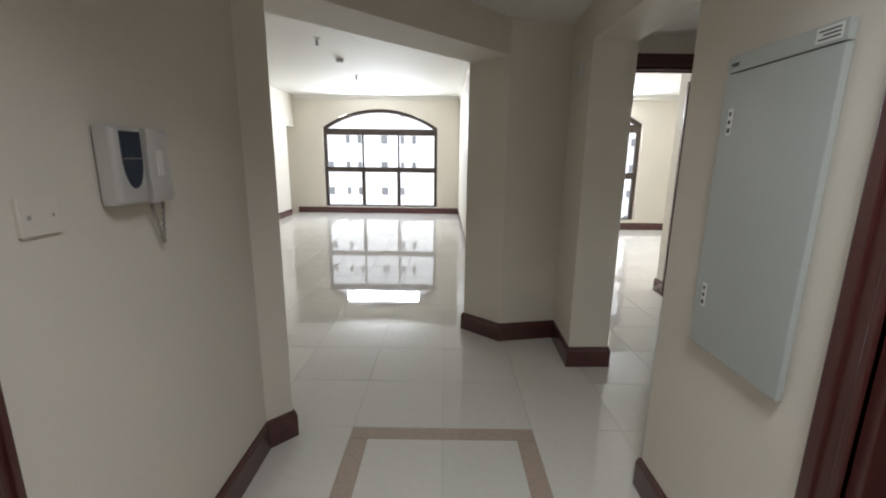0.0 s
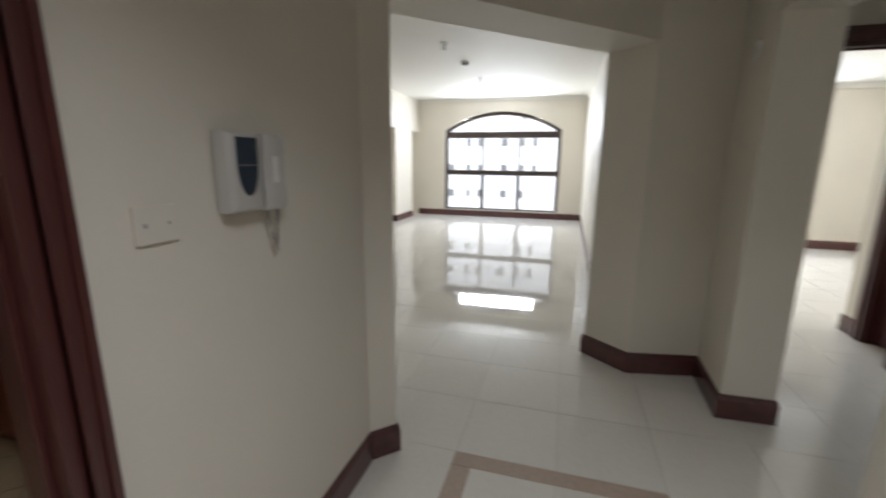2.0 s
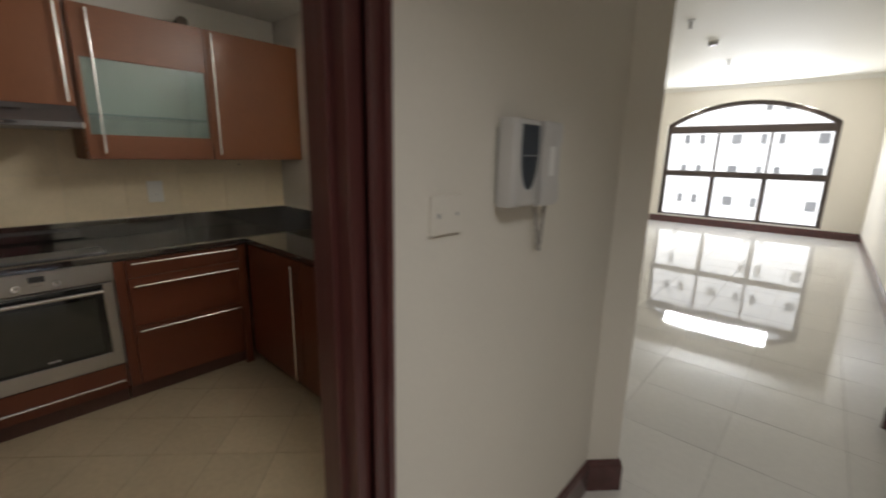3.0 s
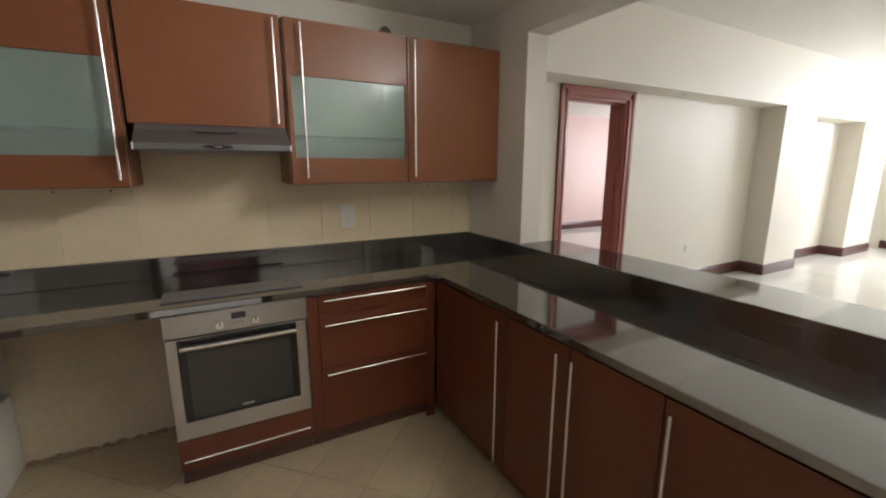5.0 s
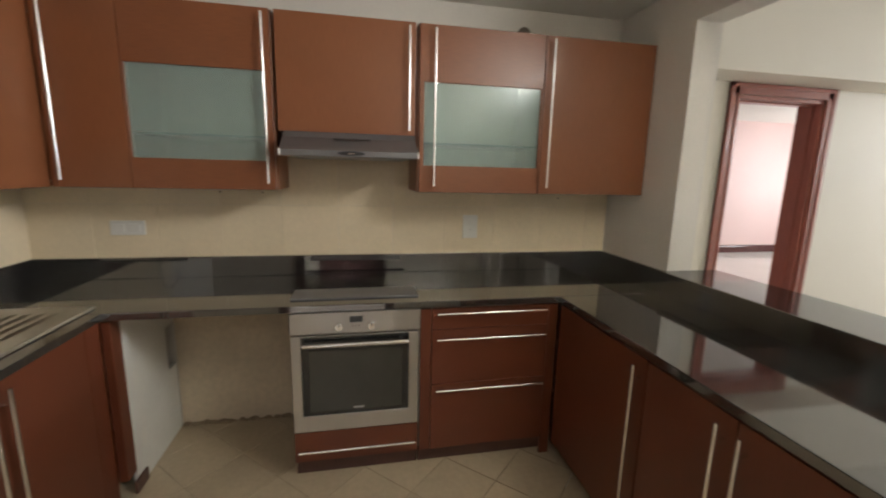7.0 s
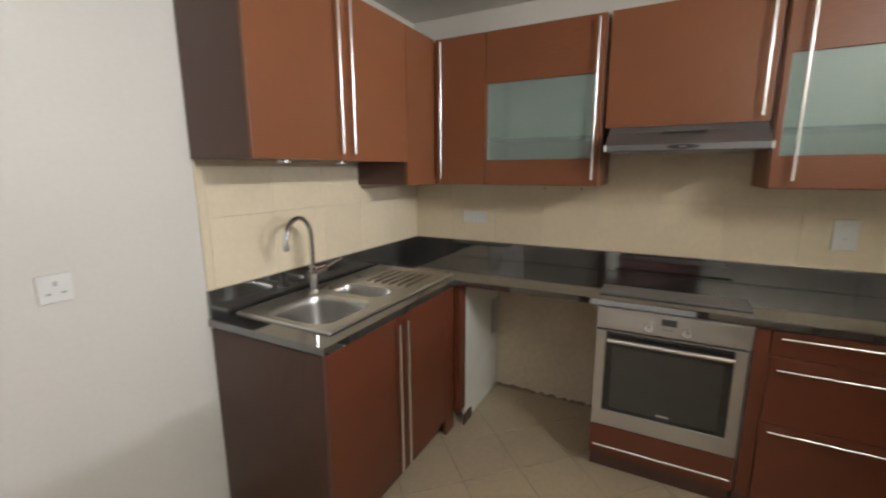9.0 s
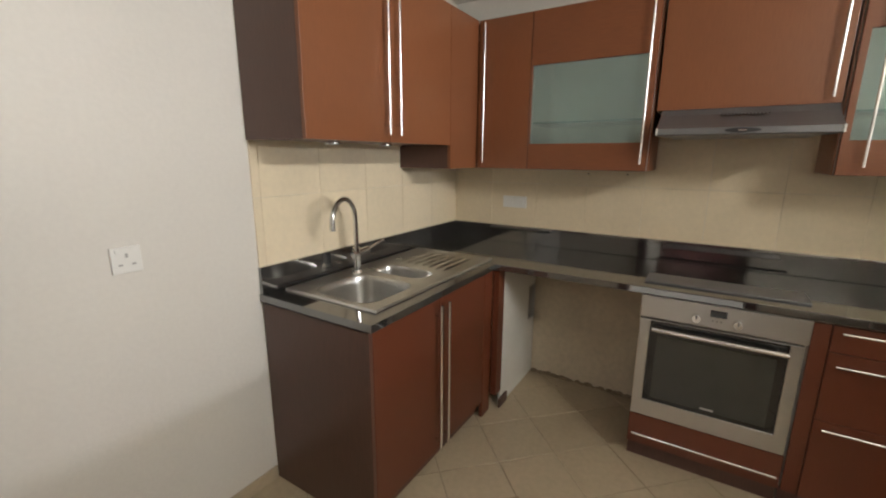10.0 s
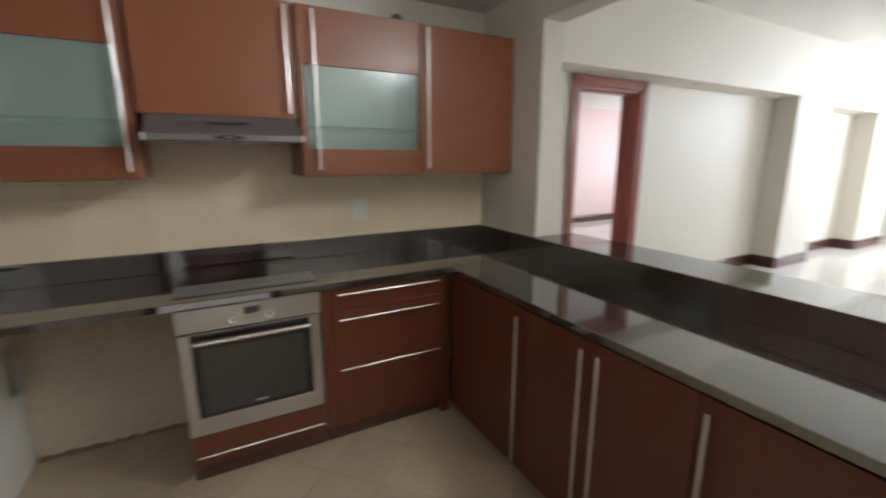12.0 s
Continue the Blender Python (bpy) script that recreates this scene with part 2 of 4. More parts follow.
slab("wall_kitchen_west", [(-0.2, -0.15, 0, 0, 3.43, 3.08)], KPAINT, "cream painted kitchen wall behind the oven")
slab("wall_kitchen_south", [(0, -0.15, 0, HX, 0, 3.08)], KPAINT, "white painted kitchen wall beside the sink")
slab("wall_kitchen_north", [(0, KN, 0, 0.615, 3.43, 3.08), (0.615, KN, 2.257, 2.6, 3.43, 3.08), (0.615, KN + 0.002, 0, 2.6, 3.43, 0.985),
                            (2.6, KN, 0, 2.71, 3.43, 3.08)], KPAINT, "white wall with a wide serving opening over the bar")
slab("wall_kitchen_east", [(KX, 0, 0, HX, 0.98, 3.08), (KX, 0.98, 2.25, HX, 1.96, 3.08), (KX, 1.96, 0, HX, 3.16, 3.08)], PAINT, "cream painted hall wall with a doorway to the kitchen")
# stub of the slanting wall and its beam
solid("wall_hall_stub", prism([(KX, 3.16), (2.838, 3.16), (2.938, 3.263), (2.70, 3.54), (2.45, 3.428), (2.45, 3.42), (KX, 3.28)], 0, 3.08), PAINT, "slanting cream wall end beside the opening", "wall")
solid("beam_slanting", prism([(2.938, 3.263), (4.196, 4.508), (3.915, 4.752), (2.70, 3.54)], BEAM, 3.08), PAINT, "slanting cream beam over the opening to the living room", "beam")
solid("wall_pier", prism([(4.196, 4.508), (4.668, 4.60), (4.648, 4.085), (4.932, 4.095), (4.932, 5.02), (4.28, 5.02), (4.28, 12.5), (LE, 12.5), (LE, 4.91), (3.915, 4.752)], 0, 3.08),
      PAINT, "cream pier and wall between living room and bedroom", "wall")
slab("wall_hall_east", [(RX, -0.45, 0, 4.932, 1.12, 3.08), (RX, 1.12, 2.25, 4.932, 2.07, 3.08), (RX, 2.07, 0, 4.932, 2.93, 3.08), (RX, 2.93, BEAM, 4.932, 4.09, 3.08)],
     PAINT, "cream hall wall with a door and a passage opening")
slab("wall_hall_south", [(HX, -0.6, 0, 4.95, -0.45, 3.08), (KX, -0.6, 0, HX, -0.15, 3.08)], PAINT, "cream wall closing the hall")
solid("ceiling_hall", prism([(HX, -0.45), (RX + 0.1, -0.45), (RX + 0.1, 4.65), (4.25, 4.65), (2.88, 3.33), (HX, 3.2)], HALL_Z, HALL_Z + 0.1), CEIL, "white hall ceiling", "ceiling")
slab("ceiling_kitchen", [(0, 0, KIT_Z, KX, KN, KIT_Z + 0.1)], CEIL, "white kitchen ceiling", "ceiling")
slab("ceiling_living", [(-0.95, 3.3, LIV_Z, 4.3, 12.7, LIV_Z + 0.15), (-4.9, 3.3, LIV_Z, -0.95, 11.5, LIV_Z + 0.15), (-0.3, -0.7, LIV_Z, 4.95, 3.3, LIV_Z + 0.15), (4.3, 3.3, LIV_Z, 4.95, 5.1, LIV_Z + 0.15)],
     CEIL, "white living room ceiling", "ceiling")

# living room: west side with recesses, doorway, far wall with arched window
slab("wall_living_west", [(NICHE - 0.2, 3.28, 0, NICHE, 4.70, 3.08), (NICHE - 0.2, 4.70, 2.185, NICHE, 5.59, 3.08), (NICHE - 0.2, 5.59, 0, NICHE, 12.7, 3.08)], PAINT, "cream living room wall with an open doorway")
slab("wall_niche_end", [(NICHE, 3.28, 0, -0.2, 3.43, 3.08)], PAINT, "short cream wall at the end of the recess")
slab("pier_living_1", [(NICHE, 8.28, 0, WEST, 9.15, 3.08)], PAINT, "cream pier between two recesses", "pier")
slab("pier_living_2", [(NICHE, 10.87, 0, WEST, 11.95, 3.08)], PAINT, "cream pier beside the window wall", "pier")
slab("soffit_living_1", [(NICHE, 3.43, 2.28, WEST, 8.28, 3.08)], PAINT, "cream dropped beam over the long recess", "beam")
slab("soffit_living_2", [(NICHE, 9.15, 2.2, WEST, 10.87, 3.08)], PAINT, "cream dropped beam over the short recess", "beam")
slab("soffit_living_3", [(NICHE, 11.95, 2.2, WEST, 12.5, 3.08)], PAINT, "cream dropped beam in the window corner", "beam")


def arched_wall(name, x0, x1, z1, y0, y1, wx0, wx1, wz0, spring, top, label):
    """A wall with a window opening whose head is a flat arch."""
    bm = bmesh.new()
    box(x0, y0, 0, wx0, y1, z1, bm=bm)
    box(wx1, y0, 0, x1, y1, z1, bm=bm)
    box(wx0, y0, 0, wx1, y1, wz0, bm=bm)
    n = 20
    arc = arch_line(wx0, wx1, spring, top, n)
    for (xa, za), (xb, zb) in zip(arc, arc[1:]):
        f = [bm.verts.new(p) for p in ((xa, y0, za), (xb, y0, zb), (xb, y0, z1), (xa, y0, z1))]
        g = [bm.verts.new(p) for p in ((xa, y1, za), (xb, y1, zb), (xb, y1, z1), (xa, y1, z1))]
        bm.faces.new(f)
        bm.faces.new(list(reversed(g)))
        bm.faces.new((f[1], f[0], g[0], g[1]))
        bm.faces.new((f[3], f[2], g[2], g[3]))
    bmesh.ops.recalc_face_normals(bm, faces=bm.faces)
    return solid(name, bm, PAINT, label, "wall")


def arch_line(wx0, wx1, spring, top, n=20, inset=0.0):
    half, rise = (wx1 - wx0) / 2, top - spring
    r = (half * half + rise * rise) / (2 * rise)
    cx, cz = (wx0 + wx1) / 2, top - r
    r -= inset
    half -= inset
    a0 = math.asin(half / r)
    return [(cx + r * math.sin(a), cz + r * math.cos(a)) for a in (-a0 + 2 * a0 * k / n for k in range(n + 1))]


arched_wall("wall_living_far", NICHE - 0.2, 4.3, 3.08, FAR, FAR + 0.22, 0.53, 3.51, 0.16, 2.22, 2.68, "cream far wall around a wide arched window")
slab("cornice_living", [(WEST, FAR - 0.04, 2.93, LE, FAR, 3.0), (WEST, FAR - 0.07, 2.965, LE, FAR - 0.04, 3.0), (LE - 0.04, 4.95, 2.93, LE, FAR - 0.04, 3.0), (LE - 0.07, 4.95, 2.965, LE - 0.04, FAR - 0.07, 3.0)], CEIL, "white cornice under the living room ceiling", "trim")

# bedroom and the passage to it
BZ = 2.75
slab("wall_bedroom_door", [(4.932, 5.02, 0, 5.17, 5.14, 3.08), (5.17, 5.02, 2.25, 6.08, 5.14, 3.08), (6.08, 5.02, 0, 7.6, 5.14, 3.08)], PAINT, "cream wall with the bedroom doorway")
slab("wall_bedroom_side", [(6.19, 5.14, 0, 6.33, 5.24, 3.08), (6.19, 5.24, 2.16, 6.33, 5.66, 3.08), (6.19, 5.66, 0, 6.33, 5.94, 3.08), (6.33, 5.82, 0, 8.9, 5.94, 3.08)], PAINT, "cream bedroom wall beside a closet doorway")
arched_wall("wall_bedroom_far", 4.28, 9.1, 3.08, 10.25, 10.47, 4.8, 7.8, 0.2, 2.2, 2.66, "cream bedroom wall around an arched window")
slab("wall_bedroom_east", [(8.9, 5.94, 0, 9.1, 10.25, 3.08), (7.6, 2.6, 0, 7.75, 5.78, 3.08), (4.932, 2.6, 0, 7.6, 2.75, 3.08)], PAINT, "cream wall closing bedroom and passage")
slab("ceiling_bedroom", [(4.28, 5.1, BZ, 9.1, 10.5, BZ + 0.1), (4.932, 2.6, HALL_Z + 0.03, 7.75, 5.1, HALL_Z + 0.13)], CEIL, "white bedroom and passage ceiling", "ceiling")
slab("cornice_bedroom", [(4.28, 10.19, 2.66, 8.9, 10.25, 2.75)], CEIL, "white cornice along the bedroom wall", "trim")
# room behind the living room's doorway
slab("wall_side_room", [(-4.9, 3.3, 0, -4.75, 11.5, 3.08), (-4.75, 3.3, 0, -0.71, 3.45, 3.08), (-4.75, 11.35, 0, -3.6, 11.5, 3.08), (-3.6, 11.35, 2.2, -2.2, 11.5, 3.08), (-3.6, 11.35, 0, -2.2, 11.5, 0.9), (-2.2, 11.35, 0, -0.71, 11.5, 3.08)],
     PINK, "pale pink walls of the room behind the doorway")
slab("ceiling_side_room", [(-4.75, 3.45, 2.65, -0.71, 11.35, 2.75)], CEIL, "white ceiling of the side room", "ceiling")


def baseboard(line, label="dark mahogany baseboard along the wall", h=0.15, d=0.018):
    """A moulded board along a floor line; the wall lies to the right of the way it runs."""
    bm = bmesh.new()
    prof = [(0, 0), (d, 0), (d, h - 0.03), (d * 0.75, h - 0.018), (d * 0.7, h - 0.008), (d * 0.35, h), (0, h)]
    pts = [Vector((x, y)) for x, y in line]
    norms = []
    for i in range(len(pts) - 1):
        e = (pts[i + 1] - pts[i]).normalized()
        norms.append(Vector((-e.y, e.x)))
    rings = []
    for i, p in enumerate(pts):
        a, b = norms[max(i - 1, 0)], norms[min(i, len(norms) - 1)]
        n = (a + b).normalized()
        n = n / max(0.35, n.dot(b))
        rings.append([bm.verts.new((p.x + n.x * o, p.y + n.y * o, z)) for o, z in prof])
    k = len(prof)
    for a, b in zip(rings, rings[1:]):
        for j in range(k):
            bm.faces.new((a[j], a[(j + 1) % k], b[(j + 1) % k], b[j]))
    bm.faces.new(rings[0])
    bm.faces.new(list(reversed(rings[-1])))
    bmesh.ops.recalc_face_normals(bm, faces=bm.faces)
    return solid("baseboard", bm, MAHOGB, label, "baseboard")


baseboard([(2.7, 3.54), (2.938, 3.263), (2.838, 3.16), (HX, 2.007)])
baseboard([(4.932, 4.9), (4.932, 4.095), (4.648, 4.085), (4.668, 4.60), (4.196, 4.508), (3.915, 4.752), (LE, 4.91), (LE, FAR), (WEST, FAR)][::1])
baseboard([(RX, 2.162), (RX, 2.93), (4.932, 2.93), (4.932, 2.75)])
baseboard([(HX, 0.933), (HX, -0.45), (RX, -0.45), (RX, 1.03)])
baseboard([(WEST, 11.95), (WEST, 10.87), (NICHE, 10.87), (NICHE, 9.15), (WEST, 9.15), (WEST, 8.28), (NICHE, 8.28), (NICHE, 5.685)])
baseboard([(NICHE, 4.605), (NICHE, 3.43), (2.4, 3.43)])
baseboard([(8.9, 10.25), (4.28, 10.25)])
baseboard([(6.19, 5.75), (6.19, 5.94), (8.9, 5.94)])
baseboard([(-1.5, 11.35), (-4.75, 11.35), (-4.75, 3.45)])


# bodies built round the two added fill lights, both out of view
wl = thing("unseen_fill_light", "long slim added fill light, out of view over the serving opening", "lamp", at=(2.1, 3.28, 2.355))
bm = bmesh.new()
box(1.63, 3.237, 2.418, 2.57, 3.282, 2.43, 0.002, bm)
box(1.63, 3.237, 2.28, 2.57, 3.282, 2.292, 0.002, bm)
box(1.63, 3.237, 2.292, 1.642, 3.282, 2.418, 0.002, bm)
box(2.558, 3.237, 2.292, 2.57, 3.282, 2.418, 0.002, bm)
part("rim", bm, ALU, wl)
part("back_plate", box(1.642, 3.262, 2.292, 2.558, 3.282, 2.418), WHITELAM, wl)
# unseen hall lamp, added to brighten the walls and floor
hl = thing("hall_fill_light", "square added hall fill light with a thin metal rim, out of view", "ceiling light", at=(4.1, 1.45, HALL_Z))
bm = bmesh.new()
for xa, ya, xb, yb in ((-0.272, -0.272, 0.272, -0.254), (-0.272, 0.254, 0.272, 0.272), (-0.272, -0.254, -0.254, 0.254), (0.254, -0.254, 0.272, 0.254)):
    box(4.1 + xa, 1.45 + ya, HALL_Z - 0.03, 4.1 + xb, 1.45 + yb, HALL_Z + 0.001, 0.002, bm)
part("rim", bm, ALU, hl)
part("back_plate", box(3.846, 1.196, HALL_Z - 0.008, 4.354, 1.704, HALL_Z + 0.001), WHITELAM, hl)


# ---- windows ----
def arched_window(name, wx0, wx1, wz0, spring, top, y, label):
    """A bronze frame with a lower and an upper row of panes and an arched light; y is its inner face."""
    w = thing(name, label, "window", kind="structure", at=((wx0 + wx1) / 2, y, wz0))
    f, d = 0.085, 0.07
    z_mid0, z_mid1, z_top0, z_top1 = 1.08, 1.21, 2.03, 2.19
    bm = bmesh.new()
    box(wx0, y, wz0, wx0 + f, y + d, spring, 0.006, bm)
    box(wx1 - f, y, wz0, wx1, y + d, spring, 0.006, bm)
    box(wx0 + f, y, wz0, wx1 - f, y + d, wz0 + 0.05, 0.006, bm)
    out, inn = arch_line(wx0, wx1, spring, top, 24), arch_line(wx0, wx1, spring, top, 24, f)
    for i in range(24):
        q = [out[i], out[i + 1], inn[i + 1], inn[i]]
        a = [bm.verts.new((px, y, pz)) for px, pz in q]
        b = [bm.verts.new((px, y + d, pz)) for px, pz in q]
        bm.faces.new(a)
        bm.faces.new(list(reversed(b)))
        bm.faces.new((a[0], a[1], b[1], b[0]))
        bm.faces.new((a[3], a[2], b[2], b[3]))
    bmesh.ops.recalc_face_normals(bm, faces=bm.faces)
    part("window_frame", bm, FRAME, w)
    part("transom", box(wx0 + f, y - 0.01, z_mid0, wx1 - f, y + d, z_mid1, 0.006), FRAME, w)
    part("transom", box(wx0 + f, y - 0.01, z_top0, wx1 - f, y + d, z_top1, 0.006), FRAME, w)
    third = (wx1 - wx0 - 2 * f) / 3
    for k in (1, 2):
        xm = wx0 + f + third * k
        part("mullion", box(xm - 0.045, y, wz0 + 0.05, xm + 0.045, y + d, z_mid0, 0.005), FRAME, w)
        part("mullion", box(xm - 0.022, y + 0.01, z_mid1, xm + 0.022, y + d, z_top0, 0.004), FRAME, w)
    for k in range(3):
        xa, xb = wx0 + f + third * k + 0.01, wx0 + f + third * (k + 1) - 0.01
        for za, zb in ((wz0 + 0.05, z_mid0), (z_mid1, z_top0)):
            p = part("pane", box(xa, y + 0.035, za, xb, y + 0.041, zb), PANE, w)
            p.visible_shadow = False
    bm = bmesh.new()
    arc = arch_line(wx0, wx1, spring, top, 24, f * 0.9)
    ring = [(wx1 - f, z_top1)] + [(wx0 + f, z_top1)] + [p for p in arc if p[1] > z_top1]
    for yy, rev in ((y + 0.035, False), (y + 0.041, True)):
        vs = [bm.verts.new((px, yy, pz)) for px, pz in ring]
        bm.faces.new(vs if not rev else list(reversed(vs)))
    p = part("pane", bm, PANE, w)
    p.visible_shadow = False
    part("window_sill", box(wx0, y - 0.02, wz0 - 0.005, wx1, y + 0.10, wz0 + 0.012, 0.004), CEIL, w)
    return w


arched_window("window_1", 0.53, 3.51, 0.16, 2.22, 2.68, FAR + 0.08, "wide arched window with a bronze frame and seven panes")
arched_window("window_2", 4.8, 7.8, 0.2, 2.2, 2.66, 10.33, "arched bedroom window with a bronze frame")
# unseen window, added to let daylight into the side room
w3 = thing("unseen_window", "unseen window in a dark frame, added to light the side room", "window", kind="structure", at=(-2.9, 11.4, 0.9))
bm = bmesh.new()
for b in ((-3.6, 11.4, 0.9, -3.54, 11.46, 2.2), (-2.26, 11.4, 0.9, -2.2, 11.46, 2.2), (-3.54, 11.4, 0.9, -2.26, 11.46, 0.96), (-3.54, 11.4, 2.14, -2.26, 11.46, 2.2), (-2.93, 11.4, 0.96, -2.87, 11.46, 2.14)):
    box(*b, 0.004, bm)
part("window_frame", bm, FRAME, w3)
for xa, xb in ((-3.54, -2.93), (-2.87, -2.26)):
    part("pane", box(xa, 11.43, 0.96, xb, 11.436, 2.14), PANE, w3).visible_shadow = False


# ---- door frames ----
def casing(bm, a, b, outward, along, w=0.09, d=0.02, z1=2.25):
    """Moulded casing round a doorway between a and b on one face of a wall. along: 'x' or 'y'; outward: the face and its side."""
    face, side = outward
    for d0, w0, w1 in ((d, 0.0, w), (d + 0.01, w * 0.62, w), (d + 0.006, 0.0, w * 0.22)):
        lo, hi = sorted((face, face + side * d0))
        for p, q, za, zb in ((a - w1, a - w0, 0, z1 + w1), (b + w0, b + w1, 0, z1 + w1), (a - w1, b + w1, z1 + w0, z1 + w1)):
            if along == "y":
                box(lo, p, za, hi, q, zb, 0.004, bm)
            else:
                box(p, lo, za, q, hi, zb, 0.004, bm)
    return bm


def door_frame(name, a, b, f0, f1, along, label, z1=2.25, sides=(1, 1), wood=None, w=0.09):
    """Jamb lining, stop and casings of a doorway in a wall between faces f0 and f1."""
    mid = ((f0 + f1) / 2, (a + b) / 2, 0) if along == "y" else ((a + b) / 2, (f0 + f1) / 2, 0)
    wood = wood or MAHOG
    t = thing(name, label, "door frame", kind="structure", at=mid)
    bm = bmesh.new()
    e = 0.004
    for p, q, za, zb in ((a - e, a + 0.03, 0, z1), (b - 0.03, b + e, 0, z1), (a - e, b + e, z1 - 0.03, z1 + e)):
        if along == "y":
            box(f0 - e, p, za, f1 + e, q, zb, 0.003, bm)
        else:
            box(p, f0 - e, za, q, f1 + e, zb, 0.003, bm)
    part("jamb_lining", bm, wood, t)
    bm = bmesh.new()
    m0, m1 = f0 + (f1 - f0) * 0.45, f0 + (f1 - f0) * 0.7
    for p, q, za, zb in ((a + 0.03, a + 0.042, 0, z1 - 0.03), (b - 0.042, b - 0.03, 0, z1 - 0.03), (a + 0.042, b - 0.042, z1 - 0.042, z1 - 0.03)):
        if along == "y":
            box(m0, p, za, m1, q, zb, 0.002, bm)
        else:
            box(p, m0, za, q, m1, zb, 0.002, bm)
    part("door_stop", bm, wood, t)
    if sides[0]:
        part("casing", casing(bmesh.new(), a, b, (f0, -1), along, w, z1=z1), wood, t)
    if sides[1]:
        part("casing", casing(bmesh.new(), a, b, (f1, 1), along, w, z1=z1), wood, t)
    return t


door_frame("door_frame", 0.98, 1.96, KX, HX, "y", "dark mahogany frame of the kitchen doorway", w=0.046)
door_frame("door_frame", 4.70, 5.59, NICHE - 0.2, NICHE, "y", "mahogany frame of an open doorway, coloured as if brightly lit", z1=2.185, wood=MAHOG_LIT)
door_frame("door_frame", 5.17, 6.08, 5.02, 5.14, "x", "dark mahogany frame of the bedroom doorway")
door_frame("door_frame", 5.24, 5.66, 6.19, 6.33, "y", "dark mahogany frame of a closet doorway", z1=2.16, sides=(1, 0))
door_frame("door_frame", 1.12, 2.07, RX, 4.932, "y", "dark mahogany frame of a closed hall door", sides=(1, 0))
hd = thing("door_1", "closed dark mahogany hall door with panels", "door", kind="structure", at=(4.72, 1.61, 0))
part("leaf", box(4.70, 1.152, 0.008, 4.745, 2.038, 2.218, 0.003), MAHOG, hd)
for za, zb in ((0.2, 0.95), (1.1, 2.05)):
    for ya, yb in ((1.26, 1.56), (1.66, 1.96)):
        part("panel", box(4.694, ya, za, 4.702, yb, zb, 0.003), MAHOG, hd)
h = part("door_handle", rod((4.70, 1.22, 1.02), (4.64, 1.22, 1.02), 0.009), CHROME, hd, smooth=True)
part("lever", rod((4.645, 1.215, 1.02), (4.645, 1.34, 1.02), 0.009), CHROME, h, smooth=True)
cl = thing("door_2", "closed dark closet door in the bedroom", "door", kind="structure", at=(6.3, 5.41, 0))
part("leaf", box(6.27, 5.274, 0.008, 6.31, 5.626, 2.125, 0.003), MAHOG, cl)

# ---- far building and ground ----
b = thing("apartment_building", "pale sunlit apartment block with rows of windows", "building", at=(0, 57, -18))
part("wall", box(-80, 57, -18, 90, 70, 34), FACADE, b)
part("roof", box(-81, 56.5, 34, 91, 70.5, 34.8), FACADE, b)
fw = mesh("window", box(-0.6, -0.1, -0.75, 0.6, 0.04, 0.75), FWIN)
rng = random.Random(4)
for k in range(-12, 26):
    for s in range(-3, 7):
        if rng.random() < 0.12:
            continue
        px, pz = k * 2.35 + (0.45 if k % 3 else -0.4), s * 3.3 + 0.4
        o = new("window", fw)
        o.parent, o.location = b, (px, 0.0, pz + 18)
        o.scale = (0.4 + 0.3 * (k % 3 == 1), 1, 0.6)
# ground reaching the horizon
solid("ground", prism([(-2500, -2500), (2500, -2500), (2500, 2500), (-2500, 2500)], -18.4, -18.0), GROUND, "pale dusty street ground far below", "ground")


# ---- kitchen ----
def rail(p, q, out, bm=None, r=0.006):
    """A slim bar handle on two short posts; out points away from the door."""
    bm = bm or bmesh.new()
    p, q, o = Vector(p), Vector(q), Vector(out)
    rod(p + o, q + o, r, bm, 12)
    for k in (0.07, 0.93):
        c = p.lerp(q, k)
        rod(c, c + o, r * 0.8, bm, 10)
    return bm


ZT, ZB = 2.213, 1.405          # wall units' top and bottom
FX = 0.35                      # their front
DOOR = 0.019


def unit_box(x0, y0, z0, x1, y1, z1, open_side, bm=None, t=0.016):
    """A carcass of boards, open on the side 'x+' or 'y+'."""
    bm = bm or bmesh.new()
    box(x0, y0, z0, x1, y1, z0 + t, bm=bm)
    box(x0, y0, z1 - t, x1, y1, z1, bm=bm)
    if open_side == "x+":
        box(x0, y0, z0 + t, x0 + 0.008, y1, z1 - t, bm=bm)
        box(x0 + 0.008, y0, z0 + t, x1, y0 + t, z1 - t, bm=bm)
        box(x0 + 0.008, y1 - t, z0 + t, x1, y1, z1 - t, bm=bm)
    else:
        s = 1 if open_side == "y+" else -1
        yb = y0 if s > 0 else y1
        lo, hi = sorted((yb, yb + s * 0.008))
        box(x0, lo, z0 + t, x1, hi, z1 - t, bm=bm)
        lo, hi = (y0 + 0.008, y1) if s > 0 else (y0, y1 - 0.008)
        box(x0, lo, z0 + t, x0 + t, hi, z1 - t, bm=bm)
        box(x1 - t, lo, z0 + t, x1, hi, z1 - t, bm=bm)
    return bm


